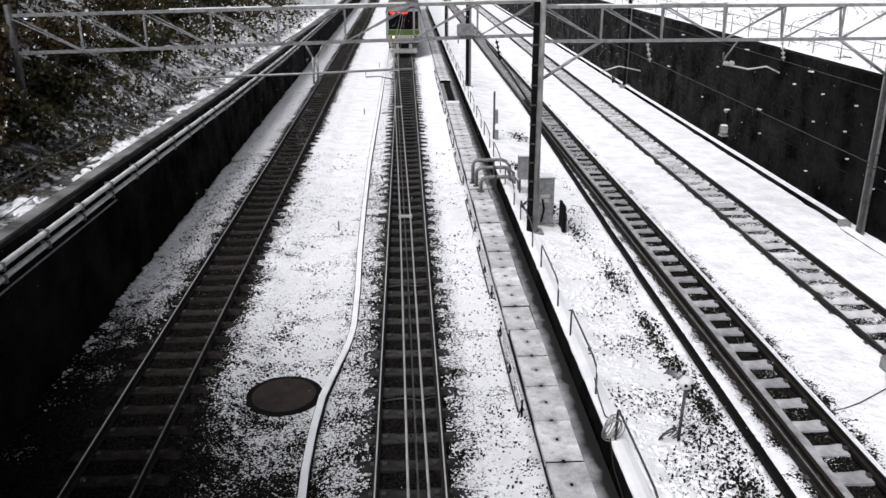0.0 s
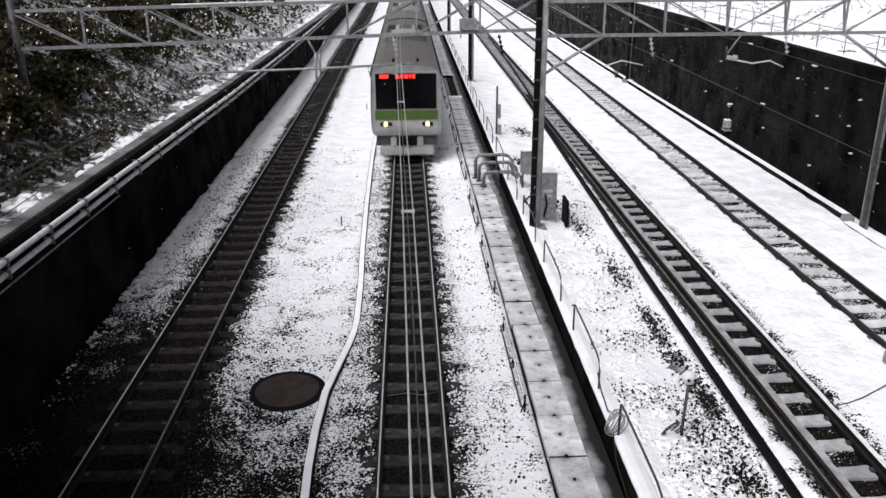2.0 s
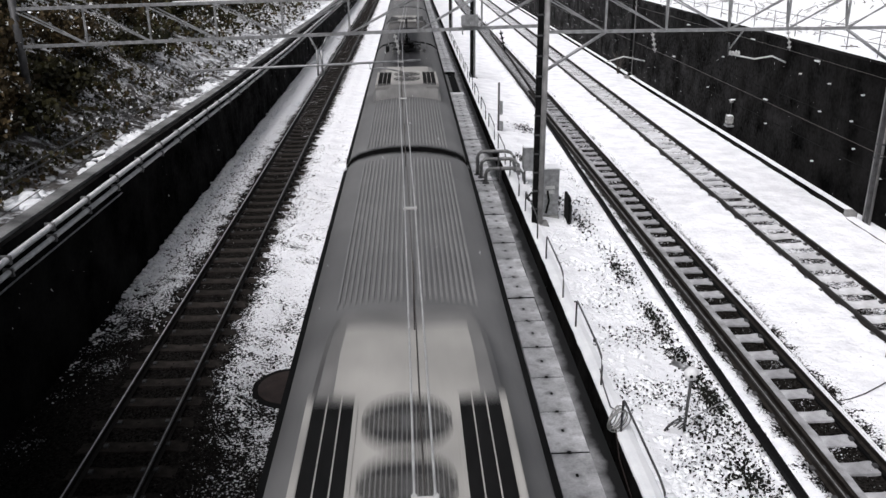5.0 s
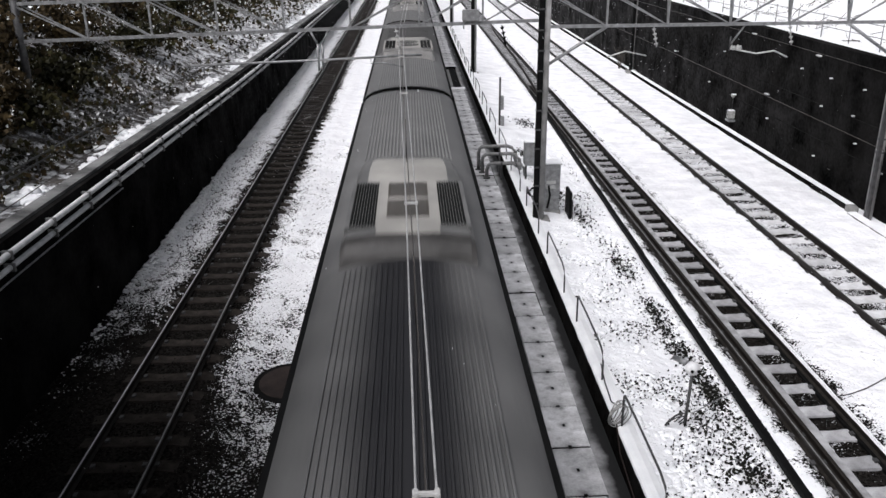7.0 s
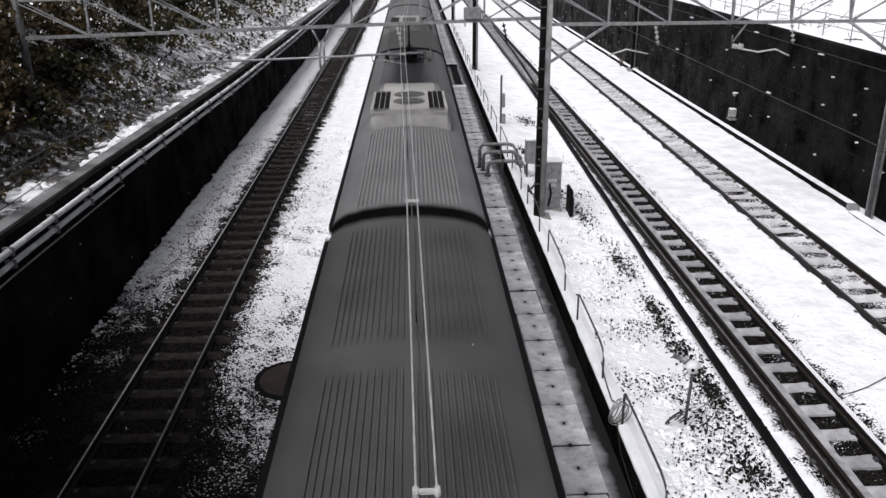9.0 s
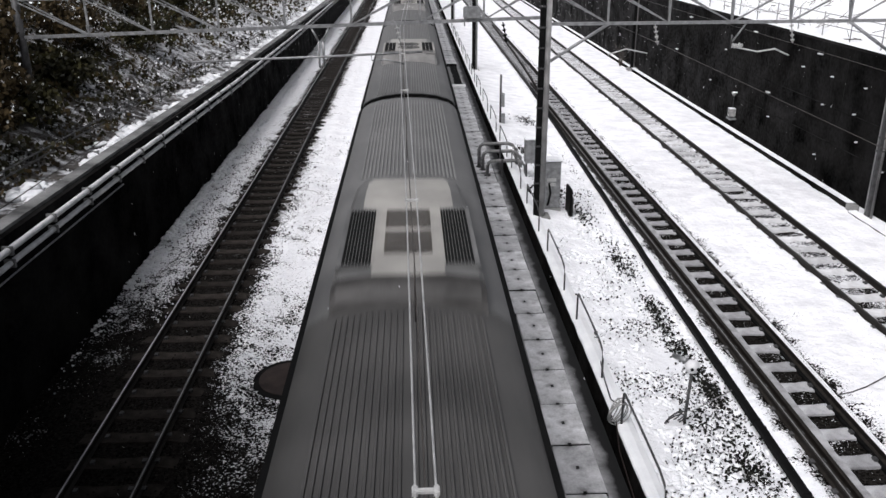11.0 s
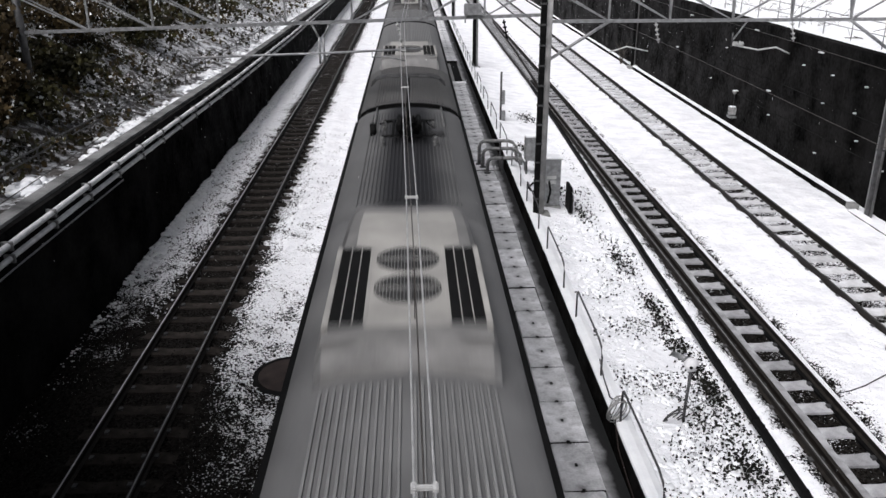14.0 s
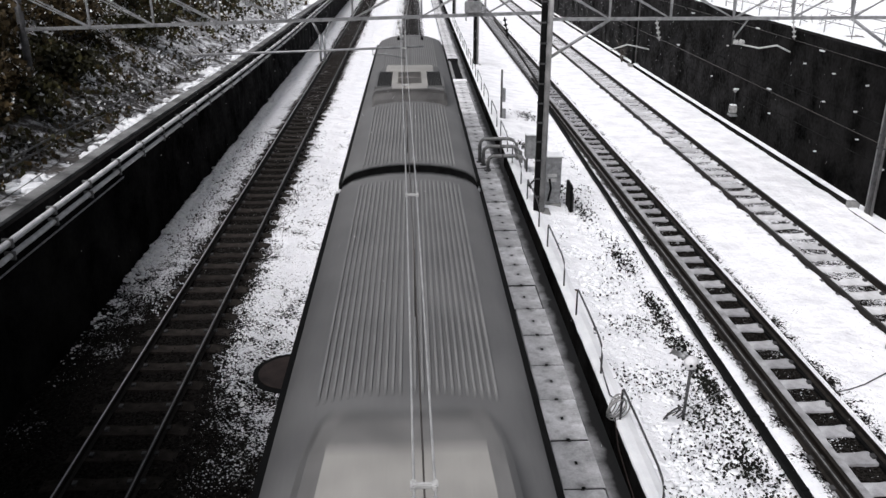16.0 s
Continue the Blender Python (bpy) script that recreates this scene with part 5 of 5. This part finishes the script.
part("bracket", bx(-.28, .02, -.22, .22, -.1, -.02), GALV, b)
part("conduit", tb([(-.12, 0, .4), (-.08, .1, .9), (-.05, .2, 1.0)], .02, 6), GALV_DARK, b)
part("lamp", tb([(-.16, -.1, .98), (-.16, .04, 1.05)], .07, 12), WEATHERED, b)
part("lamp_hood", bx(-.22, -.02, -.12, -.02, 1.05, 1.10, bevel=.015), SNOW, b)
part("lamp_arm", tb([(.0, .06, 1.0), (-.16, .02, 1.0)], .018, 6), GALV_DARK, b)

f = thing("bank_fence", "thin grey post-and-rail fence in the snow above the wall", "fence")
for z in (.42, .80):
    part("rail", tb([(14.75, y, 4.42 + z) for y in (-4, 30, 60, 150)], .014, 6), GALV, f)
for y in np.arange(4, 110, 1.95):
    part("post", tb([(14.75, y, 4.2), (14.75, y, 5.28)], .02, 6), GALV, f)

# ---------------------------------------------------------------- trackside things
p = thing("crossing_pipes", "grey pipes rising from the walkway and bending over the kerb", "pipes")
for k, (y, zt) in enumerate(((28.6, .86), (28.2, .68), (27.5, .52))):
    x0 = 2.42 + .1 * k
    pts = [(x0, y, -.1), (x0, y, zt - .2), (x0 + .04, y, zt - .08), (x0 + .13, y, zt - .01), (x0 + .25, y, zt), (3.45 + .1 * k, y, zt), (3.62 + .1 * k, y - .05, zt - .05), (3.74 + .1 * k, y - .1, zt - .18), (3.78 + .1 * k, y - .12, -.1)]
    part("pipe", tb(pts, .064, 12), PIPE_GREY, p)
    part("flange", tb([(x0, y, -.02), (x0, y, .03)], .12, 14), GALV_DARK, p)
part("stand", bx(3.1, 3.16, 28.1, 28.16, -.12, .95), GALV_DARK, p)
part("stand", bx(3.1, 3.16, 27.4, 27.46, -.12, .6), GALV_DARK, p)

c = thing("equipment_cabinet", "grey steel trackside cabinet behind the pole", "cabinet", at=(4.22, 23.75, 0))
part("case", bx(-.26, .26, -.25, .25, .1, 1.55, bevel=.02), GALV, c)
part("door", bx(-.22, .22, -.265, -.245, .3, 1.45), GALV, c)
part("plinth", bx(-.3, .3, -.3, .3, -.2, .1, bevel=.02), CONCRETE, c)
part("roof_snow", bx(-.27, .27, -.26, .26, 1.55, 1.6, bevel=.02), SNOW, c)
part("cable_entry", tb([(-.1, -.3, .9), (-.05, -.34, .6), (-.12, -.3, .2)], .03, 6), BLACK, c)
for z in (.8, .95):
    part("notice", bx(-.16, .12, -.275, -.262, z, z + .1), PORCELAIN, c, "white notice")
c = thing("black_panel", "black upright panel leaning beside the cabinet", "panel", at=(4.75, 23.45, -.08))
part("board", bx(-.04, .04, -.35, .35, 0, .85, bevel=.01), BLACK, c)
part("board", bx(.05, .09, -.3, .3, .0, .6, bevel=.01), GALV_DARK, c)
c = thing("equipment_box", "small pale box on a stand beside the kerb", "junction box", at=(4.1, 27.0, -.1))
part("case", bx(-.25, .25, -.2, .2, .7, 1.5, bevel=.02), GALV, c)
part("roof_snow", bx(-.26, .26, -.21, .21, 1.5, 1.56, bevel=.02), SNOW, c)
for s in (-.18, .18):
    part("leg", bx(s - .03, s + .03, -.03, .03, 0, .7), GALV_DARK, c)
c = thing("track_machine", "snowy heap of cables and fittings below the pole", "cable heap", at=(4.0, 25.2, -.05))
for k in range(7):
    a = k * .9
    part("cable", tb([(math.cos(a) * .3, math.sin(a) * .5, 0), (math.cos(a + .8) * .25, math.sin(a + .8) * .4, .25), (math.cos(a + 1.6) * .32, math.sin(a + 1.6) * .5, .02)], .035, 6), BLACK if k % 2 else GALV_DARK, c)

c = thing("marker_post", "slim dark post with small boxes beside the kerb", "post", at=(3.9, 35.4, -.1))
part("pole", tb([(0, 0, 0), (0, 0, 2.3)], .045, 8), GALV_DARK, c)
part("box", bx(.03, .17, -.1, .1, .9, 1.5, bevel=.02), GALV, c)
part("box", bx(.03, .2, -.1, .1, .1, .6, bevel=.02), GALV, c)

c = thing("signal_post", "short dark post carrying a pale round signal box", "signal post", at=(4.72, 12.05, -.08))
part("pole", tb([(0, 0, 0), (.03, 0, 1.05)], .03, 8), GALV_DARK, c)
bm = bmesh.new()
bmesh.ops.create_uvsphere(bm, u_segments=18, v_segments=12, radius=.13)
for v in bm.verts:
    v.co = Vector((v.co.x + .03, v.co.y * .8, v.co.z + 1.15))
part("head", bm, PIPE_WHITE, c, "pale round snowy head")
for o in (-.05, .06):
    part("lens", tb([(.03 + o, -.12, 1.16), (.03 + o, -.135, 1.16)], .03, 8), BLACK, c)
part("rear_tube", tb([(-.03, .1, 1.2), (-.15, .45, 1.12)], .05, 8), GALV, c)
part("thin_rod", tb([(.1, .0, .25), (1.0, .5, .35)], .012, 5), GALV, c)


def coil(name, label, at, r, tilt, mat, n=4):
    c = thing(name, label, "coil", "coils of cable", at)
    for k in range(n):
        q = random.uniform(.85, 1.1) * r
        pts = []
        for i in range(21):
            a = i * 2 * math.pi / 20
            v = Vector((q * math.cos(a), (k - n / 2) * .03, q * math.sin(a)))
            pts.append(Euler((tilt + random.uniform(-.002, .002), 0, .3 + .12 * k)).to_matrix() @ v)
        part("loop", tb(pts, .011, 6, caps=False), mat, c)
    return c


coil("cable_coil", "coil of dark cable lying in the snow", (4.5, 11.95, .12), .19, .5, GALV_DARK, 3)
coil("cable_coil", "coil of pale cable hung on the guard rail post", (3.42, 11.75, .42), .21, .15, WEATHERED, 6)
c = thing("loose_cable", "thin dark cable drooping along the kerb", "cable")
part("strand", tb([(3.5, 13.4, .45), (3.5, 13.0, .28), (3.48, 12.4, .24), (3.45, 11.85, .5)], .012, 6), GALV_DARK, c)
c = thing("loose_cable", "thin brown cable hanging down the kerb face", "cable")
part("strand", tb([(3.38, 11.6, .3), (3.36, 11.2, .0), (3.34, 10.4, -.08), (3.3, 9.2, -.1)], .012, 6), LID, c)
c = thing("rail_cable", "thin cable lying across the snow to the rail", "cable")
part("strand", tb([(7.8, 12.8, -.06), (8.1, 12.83, -.02), (8.48, 12.99, -.01), (8.9, 13.25, -.01), (9.3, 13.5, -.01), (9.68, 14.2, .02)], .012, 6), GALV_DARK, c)
c = thing("track_box", "small grey box in the snow between the tracks", "junction box", at=(9.75, 14.25, -.05))
part("case", bx(-.12, .2, -.15, .15, 0, .3, bevel=.03), GALV, c)
for x, y in ((-2.15, 24.4), (-2.2, 43.5), (-1.9, 62)):
    c = thing("marker_stake", "small dark stake standing in the snow", "stake", "stakes in the snow", (x, y, -.3))
    part("stake", tb([(0, 0, 0), (0, 0, .32)], .022, 6), GALV_DARK, c)
for y in (13.75, 19.4):
    c = thing("bond_cable", "pale cable crossing between the rails", "cable", "cables across the track", (0, y, -.14))
    part("strand", tb([(-.5, 0, .0), (-.1, .05, .02), (.2, -.03, .01), (.5, .06, .02)], .016, 6), GALV_DARK, c)

# low dark plants pushing through the snow on the bank
sp = []
for cx, cy, rx, ry, cnt in ((5.6, 13.2, .26, 1.0, 520), (5.5, 16.4, .26, 1.2, 420), (5.45, 19.5, .3, 1.4, 340), (5.4, 10.7, .4, .7, 380), (5.2, 11.9, .7, .8, 300), (5.2, 36.5, .5, 1.0, 300), (4.75, 25.5, .3, .8, 260), (5.2, 23.2, .4, 1.2, 220), (4.3, 30.5, .3, .8, 150), (5.5, 14.9, .25, .5, 240)):
    for k in range(cnt):
        x, y = cx + rng.normal(0, rx * .5), cy + rng.normal(0, ry * .5)
        sp.append((x, y, ground_z(x, y) + abs(rng.normal(.03, .04)), rng.uniform(.025, .07)))
for k in range(11000):
    x, y = rng.uniform(3.75, 6.0), 9.3 + 22 * rng.random() ** 1.5
    if noise.noise(Vector((x * 1.2, y * .8, 20))) + (.15 if y < 16 else -.15) + (.12 if x > 4.6 else -.15) > rng.uniform(-.2, .6):
        sp.append((x, y, ground_z(x, y) + rng.uniform(.0, .03), rng.uniform(.022, .056)))
scatter("low_plants", "low dark plants pushing through the snow", "plants", sp, TWIG, "leaf")

# soft lumps in the snow of the bank
sp = []
for k in range(3200):
    x, y = rng.uniform(3.8, 6.0), 9.3 + 24 * rng.random() ** 1.4
    r = rng.uniform(.025, .075)
    if noise.noise(Vector((x * 1.5, y * 1.1, 71))) > rng.uniform(-.4, .4):
        sp.append((x, y, ground_z(x, y) - r * .1, r))
scatter("snow_lumps", "small soft lumps of snow among low plants", "snow", sp, SNOW, "lump")

# loose ballast stones standing out of the snow
sp = []
for k in range(26000):
    y = 8.5 + 26 * rng.random() ** 1.6
    x = rng.uniform(-7.1, 2.15)
    n1 = noise.noise(Vector((x * 1.1, y * 1.1, 40)))
    if -3.6 < x < -1.5:
        keep = (.22 if y < 18 else .06) + n1 * .6 + (.5 if y < 12.5 else 0)
    elif 1.0 < x < 2.1:
        keep = (.3 if y < 16 else .12) + n1 * .8
    else:
        keep = .8
    if rng.random() < keep and math.hypot(x + 2.5, y - 14.36) > .76 and abs(x - float(np.interp(y, [q[0] for q in TP], [q[1] for q in TP]))) > .13:
        sp.append((x, y, ground_z(x, y) + rng.uniform(-.01, .015), rng.uniform(.016, .038)))
scatter("ballast_stones", "loose dark ballast stones", "ballast", sp, STONE)
sp = []
for k in range(9000):
    y = 10 + 24 * rng.random() ** 1.5
    x = rng.choice([rng.uniform(-3.9, -3.2), rng.uniform(-7.1, -5.7), rng.uniform(-1.6, -.68), rng.uniform(.68, 1.5)])
    if y + 1.45 * x < 8.3 and x < -1:
        continue
    sp.append((x, y, ground_z(x, y) + rng.uniform(.0, .02), rng.uniform(.015, .036)))
scatter("snow_grains", "snow caps on scattered ballast stones", "snow", sp, SNOW)

# stalks in the snow above the eastern wall, and a bare bush at its foot
sp = []
for k in range(2600):
    y = 20 + 50 * rng.random()
    x = 14.9 + 7 * rng.random() ** 1.3
    if noise.noise(Vector((x * .8, y * .4, 60))) > .05:
        sp.append((x, y, 4.4 + (x - 14.5) * .33 + .05, rng.uniform(.2, .6)))
scatter("dead_stalks", "dark dead stalks sticking out of the snowy bank", "stalks", sp, BARK, "blade")
c = thing("bare_bush", "bare brown bush at the foot of the dark wall", "bush", at=(13.3, 52.0, -.1))
for k in range(14):
    a = rng.uniform(0, 6.28)
    q = Vector((math.cos(a) * rng.uniform(.2, .7), math.sin(a) * rng.uniform(.3, 1.4), rng.uniform(.6, 1.5)))
    part("branch", tb([(0, 0, -.1), (q.x * .3, q.y * .3, q.z * .6), q], .02, 5, r2=.006), BARK, c)


# loose flakes in the air
sp = [(rng.uniform(-12, 16), 7 + 45 * rng.random() ** 1.3, rng.uniform(0, 34), rng.uniform(.004, .009)) for k in range(5200)]
FLAKES = scatter("falling_snow", "small white snowflakes falling through the air", "snowflakes", sp, SNOW)

# oversized far flakes, added so that they blend into a distance haze
sp = [(rng.uniform(-18, 24), 40 + 130 * rng.random(), rng.uniform(-.5, 25), rng.uniform(.018, .032)) for k in range(120000)]
FAR_FLAKES = scatter("falling_snow", "oversized falling snowflakes that stand in for far haze", "snowflakes", sp, SNOW, "leaf")


def motions():
    walk(FAR_FLAKES, [(t, pose(.2 * t, 0, -1.0 * t)) for t in (0.0, 4.0, 8.0, 12.0, 16.0)])
    walk(FLAKES, [(t, pose(.25 * t, -.1 * t, -1.3 * t)) for t in (0.0, 4.0, 8.0, 12.0, 16.0)])
    for k, c in enumerate(CARS):
        walk(c, [(t, pose(-0.05, s + 20 * k, 0)) for t, s in ROWS])


motions()
